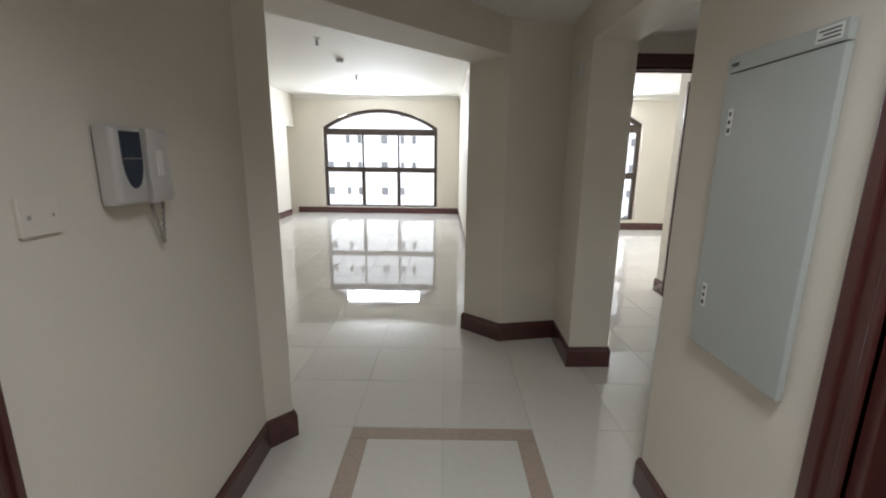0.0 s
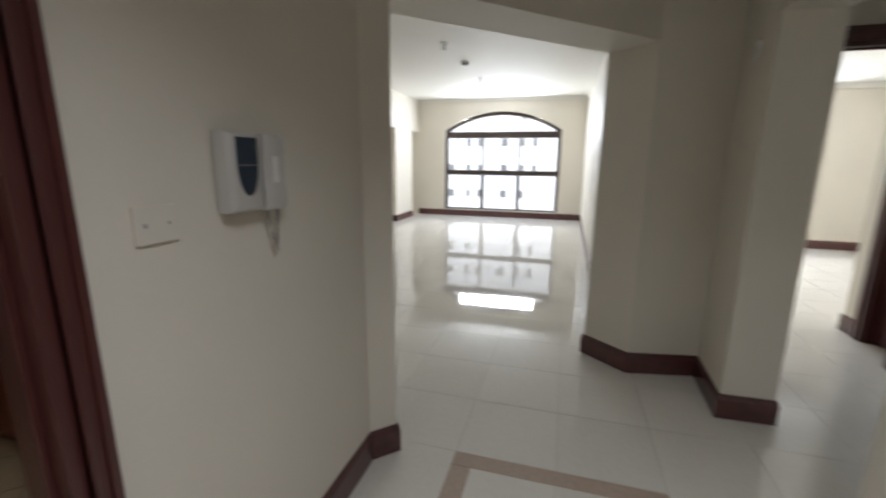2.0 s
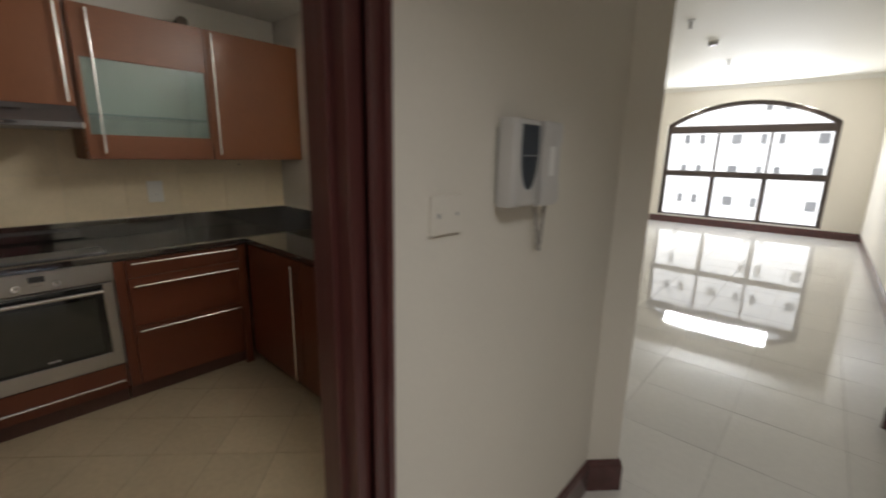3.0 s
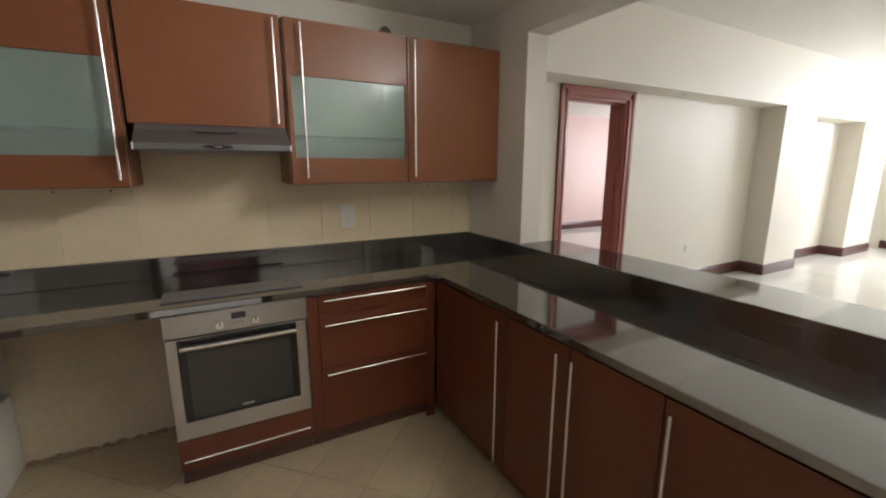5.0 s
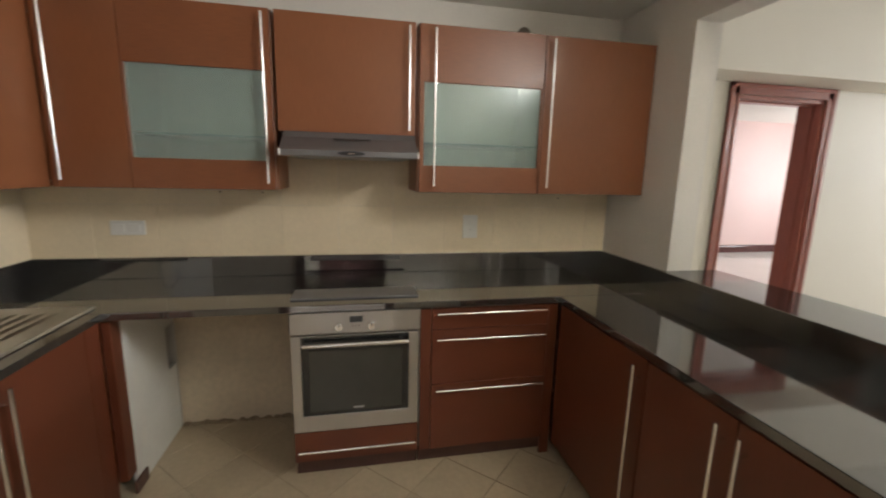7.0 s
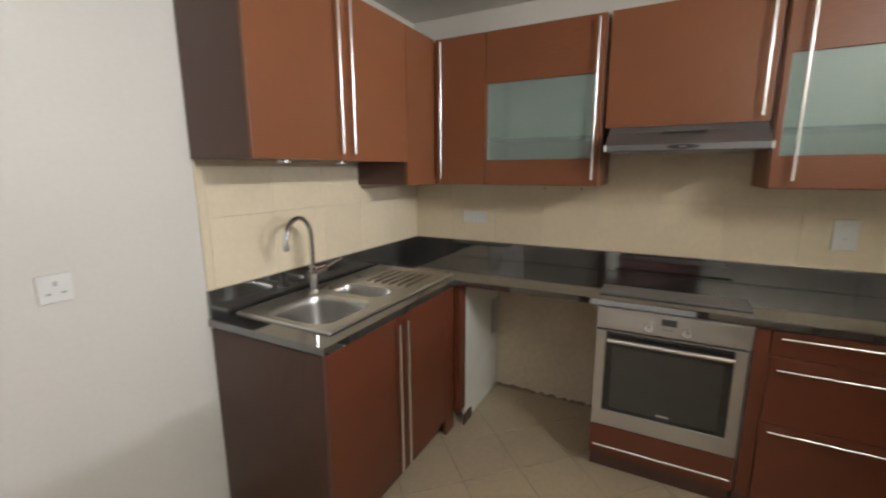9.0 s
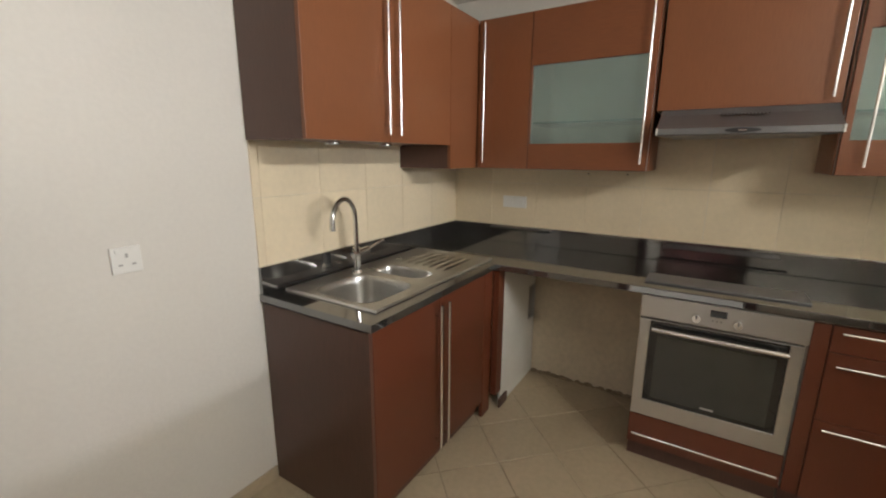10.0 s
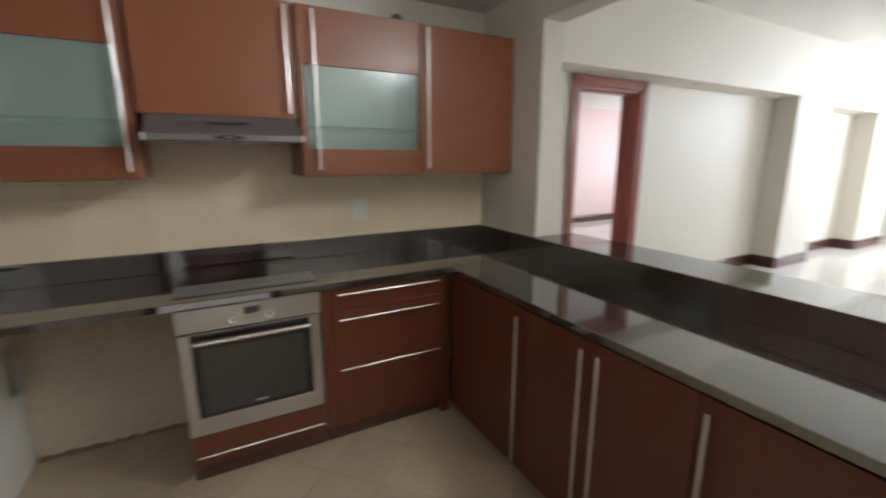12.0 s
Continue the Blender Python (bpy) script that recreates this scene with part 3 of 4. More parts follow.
def ring_x(x0, x1, outer, inner):
    """A flat frame facing x, one closed mesh: outer and inner are (y0, y1, z0, z1)."""
    bm = bmesh.new()

    def loop(x, r):
        a, b2, c, d = r
        return [bm.verts.new((x, *p)) for p in ((a, c), (b2, c), (b2, d), (a, d))]

    e = 0.0015
    o0, i0 = loop(x0, outer), loop(x0, inner)
    o1, i1 = loop(x1 - e, outer), loop(x1 - e, inner)
    o2 = loop(x1, (outer[0] + e, outer[1] - e, outer[2] + e, outer[3] - e))
    i2 = loop(x1, (inner[0] - e, inner[1] + e, inner[2] - e, inner[3] + e))
    for a, b2 in ((o0, o1), (o1, o2), (o2, i2), (i2, i1), (i1, i0), (i0, o0)):
        for k in range(4):
            bm.faces.new((a[k], a[(k + 1) % 4], b2[(k + 1) % 4], b2[k]))
    bmesh.ops.recalc_face_normals(bm, faces=bm.faces)
    return bm


WALLG = "wall units over the worktop"


def wall_unit(y0, y1, z0, handle_y, label, glass=None, hz0=None, side=None):
    u = thing("wall_cabinet", label, "kitchen cabinet", WALLG, at=(0.18, (y0 + y1) / 2, z0))
    part("body", unit_box(0.006, y0 + 0.001, z0, FX - DOOR - 0.002, y1 - 0.001, ZT, "x+"), WHITELAM if glass else DARKPANEL, u)
    part("bottom_panel", box(0.006, y0 + 0.001, z0 - 0.004, FX - DOOR - 0.002, y1 - 0.001, z0 - 0.0005), DARKPANEL, u)
    g = 0.0018
    if glass:
        ya, yb, za, zb = glass
        d = part("door", ring_x(FX - DOOR, FX, (y0 + g, y1 - g, z0 - 0.002, ZT), (ya, yb, za, zb)), WOODH, u)
        part("glass_pane", box(FX - 0.013, ya - 0.004, za - 0.004, FX - 0.008, yb + 0.004, zb + 0.004), FROST, d, "aqua frosted glass")
        part("glass_shelf", box(0.02, y0 + 0.018, 1.645, FX - DOOR - 0.006, y1 - 0.018, 1.655), SHELFG, u)
    else:
        d = part("door", box(FX - DOOR, y0 + g, z0 - 0.002, FX, y1 - g, ZT, 0.002), WOOD, u)
    for yy in side or ():
        part("side_panel", box(0.006, yy, z0 - 0.002, FX - DOOR - 0.001, yy + 0.007, ZT), WOOD, u)
    part("handle", rail((FX, handle_y, hz0 or z0 + 0.03), (FX, handle_y, ZT - 0.025), (0.03, 0, 0)), ALU, d, "slim satin metal bar", True)
    return u


wall_unit(0.372, 0.668, ZB, 0.402, "cherry wall cabinet with a plain door in the corner")
wall_unit(0.668, 1.283, ZB, 1.253, "cherry wall cabinet with a frosted glass door", glass=(0.678, 1.256, 1.539, 1.946), side=(1.2832,))
wall_unit(1.30, 1.956, 1.685, 1.92, "short cherry wall cabinet above the extractor hood", hz0=1.703)
wall_unit(1.972, 2.632, ZB, 2.048, "cherry wall cabinet with a frosted glass door", glass=(1.998, 2.618, 1.539, 1.946), side=(1.9648,))
wall_unit(2.634, 3.2785, ZB, 2.668, "cherry wall cabinet with a plain door beside the opening")

# over the sink
u = thing("wall_cabinet", "cherry double-door wall cabinet over the sink", "kitchen cabinet", WALLG, at=(1.135, 0.18, 1.53))
part("body", unit_box(0.658, 0.006, 1.53, 1.612, FX - DOOR - 0.002, ZT, "y+"), DARKPANEL, u)
part("end_panel", box(1.6125, 0.006, 1.527, 1.6225, FX - DOOR, ZT), DARKPANEL, u, "dark brown end panel")
for xa, xb, hx in ((1.163, 1.622, 1.197), (0.658, 1.159, 1.122)):
    d = part("door", box(xa, FX - DOOR, 1.527, xb, FX, ZT, 0.002), WOOD, u)
    part("handle", rail((hx, FX, 1.555), (hx, FX, ZT - 0.025), (0, 0.03, 0)), ALU, d, "slim satin metal bar", True)
u = thing("wall_cabinet", "cherry corner wall cabinet with a blind front", "kitchen cabinet", WALLG, at=(0.33, 0.18, ZB))
part("body", unit_box(0.006, 0.006, ZB, 0.636, FX - DOOR - 0.002, ZT, "y+"), DARKPANEL, u)
part("end_panel", box(0.638, 0.006, ZB - 0.002, 0.655, FX - DOOR, 1.526), DARKPANEL, u, "dark brown end panel")
part("front_panel", box(FX + 0.003, FX - DOOR, ZB - 0.002, 0.655, FX, ZT, 0.002), WOOD, u)
part("corner_post", box(FX - DOOR, FX + 0.003, ZB - 0.002, FX, 0.370, ZT, 0.002), WOOD, u)
# small lamps under the sink cabinet
for lx in (1.36, 1.02):
    s = thing("under_cabinet_light", "small round chrome lamp under the wall cabinet", "lamp", "lamps under the wall cabinet", at=(lx, 0.2, 1.53))
    part("ring", rod((lx, 0.2, 1.518), (lx, 0.2, 1.53), 0.034, seg=24), CHROME, s, smooth=True)
    part("lens", rod((lx, 0.2, 1.5145), (lx, 0.2, 1.519), 0.03, seg=24), LAMPGLASS, s, smooth=True)

# base units
BASEG = "base units under the worktop"
u = thing("base_cabinet", "cherry double-door base cabinet under the sink", "kitchen cabinet", BASEG, at=(1.13, 0.3, 0))
bm = bmesh.new()          # open at the top for the sink
for b in ((0.66, 0.006, 0.1, 0.676, 0.578, 0.855), (1.58, 0.006, 0.1, 1.596, 0.578, 0.855), (0.676, 0.006, 0.1, 1.58, 0.578, 0.116), (0.676, 0.006, 0.116, 1.58, 0.014, 0.855)):
    box(*b, bm=bm)
part("body", bm, WHITELAM, u)
part("end_panel", box(1.597, 0.006, 0.004, 1.615, 0.60, 0.858, 0.002), DARKPANEL, u, "dark brown end panel")
part("plinth", box(0.66, 0.53, 0.0, 1.597, 0.546, 0.098), DARKPANEL, u)
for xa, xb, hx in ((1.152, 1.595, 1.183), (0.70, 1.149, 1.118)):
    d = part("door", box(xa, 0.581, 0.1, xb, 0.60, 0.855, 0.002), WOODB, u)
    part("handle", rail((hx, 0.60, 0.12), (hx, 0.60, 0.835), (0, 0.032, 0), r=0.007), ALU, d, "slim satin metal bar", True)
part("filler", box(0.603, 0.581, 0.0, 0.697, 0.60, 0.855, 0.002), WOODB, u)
side = bmesh.new()
box(0.112, 0.62, 0.0, 0.523, 0.638, 0.865, 0.001, side)
box(0.008, 0.62, 0.0, 0.112, 0.638, 0.40, 0.001, side)
box(0.008, 0.62, 0.64, 0.112, 0.638, 0.865, 0.001, side)
part("side_panel", side, WHITELAM, u, "white melamine side of the appliance gap")
part("side_edge", box(0.525, 0.602, 0.10, 0.60, 0.6385, 0.855, 0.002), WOODB, u)
part("plinth_end", box(0.45, 0.6385, 0.0, 0.56, 0.65, 0.06, 0.002), DARKPANEL, u)

# oven housing and drawers
OY0, OY1 = 1.355, 1.953
u = thing("oven_housing", "cherry oven housing with a drawer at the bottom", "kitchen cabinet", BASEG, at=(0.3, 1.65, 0))
bm = bmesh.new()
box(0.01, OY0, 0.1, 0.578, OY0 + 0.016, 0.858, bm=bm)
box(0.01, OY1 - 0.016, 0.1, 0.578, OY1, 0.858, bm=bm)
box(0.01, OY0 + 0.016, 0.245, 0.578, OY1 - 0.016, 0.259, bm=bm)
part("body", bm, WHITELAM, u)
part("plinth", box(0.53, OY0, 0, 0.546, OY1, 0.098), DARKPANEL, u)
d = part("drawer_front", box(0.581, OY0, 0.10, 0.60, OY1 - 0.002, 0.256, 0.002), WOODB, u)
part("handle", rail((0.60, OY0 + 0.02, 0.168), (0.60, OY1 - 0.02, 0.168), (0.032, 0, 0)), ALU, d, "slim satin metal bar", True)

ov = thing("built_in_oven", "built-in oven with stainless front and dark glass door", "oven", at=(0.3, 1.654, 0.262))
part("body", box(0.06, OY0 + 0.018, 0.262, 0.575, OY1 - 0.018, 0.852), GREYPL, ov)
part("control_panel", box(0.577, OY0 - 0.003, 0.755, 0.607, OY1 + 0.003, 0.858, 0.004), STEEL, ov, "brushed steel control panel")
d = part("door", ring_x(0.585, 0.61, (OY0 + 0.001, OY1 - 0.008, 0.264, 0.748), (OY0 + 0.045, OY1 - 0.052, 0.345, 0.744)), STEEL, ov, "oven door with steel frame")
part("glass_pane", box(0.588, OY0 + 0.045, 0.345, 0.606, OY1 - 0.052, 0.744, 0.002), BLACKGLASS, d, "black door glass")
part("inner_window", box(0.6065, OY0 + 0.078, 0.365, 0.6075, OY1 - 0.085, 0.675), OVENGLASS, d)
part("handle", rail((0.606, OY0 + 0.055, 0.712), (0.606, OY1 - 0.055, 0.712), (0.035, 0, 0), r=0.0095), ALU, d, "round steel handle", True)
part("badge", box(0.6075, 1.635, 0.372, 0.6085, 1.685, 0.380), GREYPL, d)
part("display", box(0.6065, 1.622, 0.808, 0.609, 1.682, 0.838, 0.001), BLACKGLASS, ov, "small dark display")
part("vent_gap", box(0.58, OY0 + 0.012, 0.7485, 0.59, OY1 - 0.012, 0.7545), DARKPL, ov)
for ky in (1.573, 1.722):
    k = part("knob", rod((0.606, ky, 0.793), (0.632, ky, 0.793), 0.019, seg=24, r2=0.016), ALU, ov, "round metal knob", True)
    part("pointer", box(0.632, ky - 0.0025, 0.793, 0.6335, ky + 0.0025, 0.81), DARKPL, k)
for k in range(3):
    part("mark", box(0.6072, 1.632 + k * 0.015, 0.788, 0.608, 1.637 + k * 0.015, 0.793), INK, ov)

u = thing("drawer_cabinet", "cherry base cabinet with three drawers", "kitchen cabinet", BASEG, at=(0.3, 2.31, 0))
part("body", unit_box(0.01, 1.958, 0.1, 0.578, 2.66, 0.855, "x+"), WHITELAM, u)
part("plinth", box(0.53, 1.96, 0, 0.546, 2.66, 0.098), DARKPANEL, u)
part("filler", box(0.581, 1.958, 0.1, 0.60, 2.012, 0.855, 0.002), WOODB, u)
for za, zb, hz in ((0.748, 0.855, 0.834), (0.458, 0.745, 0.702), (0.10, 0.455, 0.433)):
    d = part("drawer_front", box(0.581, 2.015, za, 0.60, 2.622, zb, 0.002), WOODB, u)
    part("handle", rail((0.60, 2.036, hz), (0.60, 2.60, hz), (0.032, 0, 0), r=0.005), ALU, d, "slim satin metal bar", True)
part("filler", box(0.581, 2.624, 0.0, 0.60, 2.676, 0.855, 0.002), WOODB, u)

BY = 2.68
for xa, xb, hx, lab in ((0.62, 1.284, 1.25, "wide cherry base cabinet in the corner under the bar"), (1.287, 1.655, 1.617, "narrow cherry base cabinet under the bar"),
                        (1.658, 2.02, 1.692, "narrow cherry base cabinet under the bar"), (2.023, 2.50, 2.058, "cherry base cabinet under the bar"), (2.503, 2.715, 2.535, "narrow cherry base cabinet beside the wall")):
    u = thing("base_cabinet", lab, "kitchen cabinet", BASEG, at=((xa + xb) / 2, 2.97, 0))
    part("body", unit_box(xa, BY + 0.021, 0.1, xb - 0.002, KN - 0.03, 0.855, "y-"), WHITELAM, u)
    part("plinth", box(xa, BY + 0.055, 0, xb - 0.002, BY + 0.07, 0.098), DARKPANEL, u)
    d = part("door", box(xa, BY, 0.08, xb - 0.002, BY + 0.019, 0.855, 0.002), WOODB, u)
    part("handle", rail((hx, BY, 0.10), (hx, BY, 0.828), (0, -0.032, 0), r=0.007), ALU, d, "slim satin metal bar", True)

# worktop, upstands and bar
wt = thing("worktop", "polished black granite worktop along three sides", "worktop", at=(0.3, 1.6, 0.86))
part("slab", box(0.004, 0.004, 0.866, 0.62, KN - 0.004, 0.898, 0.003), GRANITE, wt)
bm = bmesh.new()
for x0, y0, x1, y1 in ((0.6205, 0.004, 1.625, 0.10), (0.6205, 0.51, 1.625, 0.622), (1.50, 0.10, 1.625, 0.51), (0.6205, 0.10, 0.90, 0.51)):
    box(x0, y0, 0.868, x1, y1, 0.898, bm=bm)
part("slab", bm, GRANITE, wt)
part("slab", box(0.6205, 2.672, 0.866, KX - 0.004, KN - 0.004, 0.898, 0.003), GRANITE, wt)
us = thing("upstand", "black granite upstand along the wall", "upstand", at=(0.01, 1.6, 0.898))
part("strip", box(0.002, 0.002, 0.8985, 0.02, KN - 0.002, 1.013, 0.002), GRANITE, us)
part("strip", box(0.0205, 0.002, 0.8985, 1.62, 0.02, 1.013, 0.002), GRANITE, us)
part("strip", box(0.0205, KN - 0.02, 0.8985, 0.6175, KN - 0.001, 1.013, 0.002), GRANITE, us)
bt = thing("bar_top", "raised polished granite bar top on the low wall", "bar counter", at=(1.67, 3.4, 0.9))
part("slab", box(0.618, 3.245, 0.985, KX - 0.003, 3.585, 1.017, 0.003), GRANITE, bt)
part("front_strip", box(0.6185, 3.25, 0.8985, KX - 0.003, KN + 0.001, 0.9848, 0.001), GRANITE, bt)

# hob
hb = thing("hob", "dark glass hob with a steel front strip in the worktop", "hob", at=(0.34, 1.65, 0.898))
part("glass_top", box(0.09, 1.36, 0.8982, 0.368, 1.945, 0.9055, 0.002), BLACKGLASS, hb)
part("front_strip", box(0.37, 1.35, 0.8982, 0.53, 1.955, 0.907, 0.003), HOODST, hb)
for cx, cy, r in ((0.23, 1.5, 0.1), (0.23, 1.8, 0.1)):
    bm = bmesh.new()
    bmesh.ops.create_cone(bm, cap_ends=True, segments=40, radius1=r, radius2=r, depth=0.0006, matrix=Matrix.Translation((cx, cy, 0.9058)))
    part("cooking_zone", bm, OVENGLASS, hb)

# extractor hood
hood = thing("extractor_hood", "slim stainless extractor hood under a short cabinet", "extractor hood", at=(0.25, 1.64, 1.56))
bm = bmesh.new()
prof = [(0.01, 1.572), (0.485, 1.562), (0.50, 1.567), (0.50, 1.592), (0.47, 1.605), (0.375, 1.655), (0.345, 1.683), (0.01, 1.683)]
rows = [[bm.verts.new((x, yy, z)) for x, z in prof] for yy in (1.325, 1.952)]
n = len(prof)
for i in range(n):
    bm.faces.new((rows[0][i], rows[0][(i + 1) % n], rows[1][(i + 1) % n], rows[1][i]))
bm.faces.new(rows[0])
bm.faces.new(list(reversed(rows[1])))
bmesh.ops.recalc_face_normals(bm, faces=bm.faces)
part("body", bm, HOODST, hood)
for k in range(14):
    yy = 1.56 + k * 0.0125
    part("vent_slot", box(0.388, yy, 1.6475, 0.42, yy + 0.006, 1.6525), DARKPL, hood)
bm = bmesh.new()
oval = [(1.64 + 0.062 * math.cos(2 * math.pi * k / 28), 1.580 + 0.0095 * math.sin(2 * math.pi * k / 28)) for k in range(28)]
va, vb = [bm.verts.new((0.4995, yy, zz)) for yy, zz in oval], [bm.verts.new((0.5025, yy, zz)) for yy, zz in oval]
bm.faces.new(vb)
for k in range(28):
    bm.faces.new((va[k], va[(k + 1) % 28], vb[(k + 1) % 28], vb[k]))
bmesh.ops.recalc_face_normals(bm, faces=bm.faces)
plate = part("switch_plate", bm, DARKPL, hood, "dark oval switch plate")
part("button", box(0.5015, 1.626, 1.577, 0.5045, 1.654, 1.583, 0.001), ALU, plate)
for ya, yb in ((1.322, 1.330), (1.946, 1.954)):
    part("end_cap", box(0.494, ya, 1.564, 0.5035, yb, 1.594, 0.002), PLASTIC, hood, "pale plastic end cap")
part("filter", box(0.06, 1.37, 1.5605, 0.44, 1.91, 1.5655), GREYPL, hood)
# pipe stub above the units
ps = thing("pipe_stub", "short capped old pipe above the cabinets", "pipe", at=(0.0, 2.6, 2.3))
part("pipe", rod((0.0, 2.6, 2.285), (0.09, 2.6, 2.285), 0.028, seg=18), RUST, ps, smooth=True)
part("cap", rod((0.085, 2.6, 2.285), (0.11, 2.6, 2.285), 0.036, seg=18), RUST, ps, smooth=True)


# sink
def bowl(cx, cy, rx, ry, depth, power, bm):
    """A pressed bowl with a rounded rectangular or oval rim, open at the top."""
    n = 40
    rings = []
    for f, z in ((1.0, 0.0), (0.97, -0.006), (0.95, -0.03), (0.92, -depth * 0.8), (0.85, -depth * 0.96), (0.65, -depth), (0.12, -depth * 1.02)):
        ring = []
        for k in range(n):
            a = 2 * math.pi * k / n
            c, s = math.cos(a), math.sin(a)
            q = (abs(c) ** power + abs(s) ** power) ** (-1 / power)
            ring.append(bm.verts.new((cx + rx * f * q * c, cy + ry * f * q * s, SZ + z)))
        rings.append(ring)
    for a, b2 in zip(rings, rings[1:]):
        for k in range(n):
            bm.faces.new((a[k], a[(k + 1) % n], b2[(k + 1) % n], b2[k]))
    bm.faces.new(rings[-1])
    return rings[0]


SZ = 0.906
sk = thing("kitchen_sink", "stainless one and a half bowl sink with drainer", "sink", at=(1.05, 0.3, 0.9))
bm = bmesh.new()
bowl(1.33, 0.325, 0.165, 0.172, 0.19, 4.5, bm)
part("bowl", bm, SINKST, sk, "deep main bowl", True)
bm = bmesh.new()
bowl(1.03, 0.31, 0.08, 0.15, 0.12, 3.2, bm)
part("bowl", bm, SINKST, sk, "small half bowl", True)


def deck():
    """The pressed plate round the two bowls, as a grid with the bowls left out."""
    bm = bmesh.new()
    holes = ((1.33, 0.325, 0.165, 0.172, 4.5), (1.03, 0.31, 0.08, 0.15, 3.2))
    xs = np.linspace(0.53, 1.53, 201)
    ys = np.linspace(0.045, 0.56, 105)

    def edge(x, y):
        for cx, cy, rx, ry, p in holes:
            q = (abs((x - cx) / rx) ** p + abs((y - cy) / ry) ** p) ** (1 / p)
            if q < 1.0:
                return None
            if q < 1.10:
                return (cx + (x - cx) / q, cy + (y - cy) / q, SZ)
        return (x, y, SZ)

    grid = {}
    for i, x in enumerate(xs):
        for j, y in enumerate(ys):
            e = edge(float(x), float(y))
            if e:
                lift = 0.0
                if 0.60 < x < 0.91 and 0.16 < y < 0.50:
                    fade = min(1.0, (x - 0.60) / 0.04, (0.91 - x) / 0.04)
                    lift = 0.007 * fade * max(0.0, math.sin((y - 0.16) / 0.34 * 2 * math.pi * 7))
                if i in (0, 200) or j in (0, 104):
                    lift = -0.007
                elif i in (1, 2, 198, 199) or j in (1, 2, 102, 103):
                    lift = 0.002
                grid[i, j] = bm.verts.new((e[0], e[1], e[2] + lift))
    for i in range(200):
        for j in range(104):
            ks = [(i, j), (i + 1, j), (i + 1, j + 1), (i, j + 1)]
            if all(k in grid for k in ks):
                bm.faces.new([grid[k] for k in ks])
            elif sum(k in grid for k in ks) == 3:
                bm.faces.new([grid[k] for k in ks if k in grid])
    return bm


part("drainer_plate", deck(), SINKST, sk, "pressed steel plate with ribbed drainer", True)
for cx, cy, zz in ((1.33, 0.325, SZ - 0.193), (1.03, 0.31, SZ - 0.122)):
    w = part("waste", rod((cx, cy, zz - 0.002), (cx, cy, zz + 0.004), 0.038, seg=24), CHROME, sk, smooth=True)
    part("plug_hole", rod((cx, cy, zz + 0.003), (cx, cy, zz + 0.005), 0.02, seg=20), DARKPL, w)

tp = thing("kitchen_tap", "chrome mixer tap with a tall swan neck", "tap", at=(1.165, 0.125, SZ))
part("base", rod((1.165, 0.125, SZ - 0.002), (1.165, 0.125, SZ + 0.012), 0.028, seg=24, r2=0.024), CHROME, tp, smooth=True)
part("body", rod((1.165, 0.125, SZ + 0.01), (1.165, 0.125, SZ + 0.125), 0.019, seg=24), CHROME, tp, smooth=True)
dirx, diry = 0.97, 0.24
neck = [(1.165, 0.125, SZ + 0.115 + 0.155 * k / 6) for k in range(7)]
R = 0.1
for k in range(1, 17):
    a = math.pi * k / 16
    o = R - R * math.cos(a)
    neck.append((1.165 + dirx * o, 0.125 + diry * o, SZ + 0.27 + R * math.sin(a)))
e = neck[-1]
part("spout", tube(neck, 0.0115), CHROME, tp, smooth=True)
part("nozzle", rod((e[0], e[1], e[2] - 0.03), (e[0], e[1], e[2] + 0.004), 0.013, seg=18), ALU, tp, smooth=True)
hl = part("mixer_body", rod((1.195, 0.125, SZ + 0.095), (1.09, 0.135, SZ + 0.105), 0.017, seg=18), CHROME, tp, smooth=True)
part("lever", rod((1.095, 0.135, SZ + 0.105), (0.995, 0.155, SZ + 0.14), 0.006, seg=12), CHROME, hl, smooth=True)


# ---- sockets and switches ----
def wall_plate(name, label, corner, size, normal, holes=(), kind="socket", rocker=None, plastic=None):
    """A moulded plate with a raised rim. corner: lowest corner on the wall; size: width and height; normal: 'x+', 'x-', 'y+'."""
    x, y, z = corner
    w, hgt = size
    t = thing(name, label, kind, at=(x, y, z))

    def put(u0, v0, u1, v1, d0, d1, bevel=0.0):
        if normal == "x+":
            return box(x + d0, y + u0, z + v0, x + d1, y + u1, z + v1, bevel)
        if normal == "x-":
            return box(x - d1, y + u0, z + v0, x - d0, y + u1, z + v1, bevel)
        return box(x + u0, y + d0, z + v0, x + u1, y + d1, z + v1, bevel)

    part("plate", put(0, 0, w, hgt, 0.0, 0.011, 0.003), plastic or PLASTIC, t)
    if rocker:
        for u0, v0, u1, v1 in rocker:
            part("rocker", put(u0, v0, u1, v1, 0.0112, 0.016, 0.002), PLASTIC, t)
    for u0, v0, u1, v1 in holes:
        part("pin_hole", put(u0, v0, u1, v1, 0.0111, 0.0118), GREYPL, t)
    return t


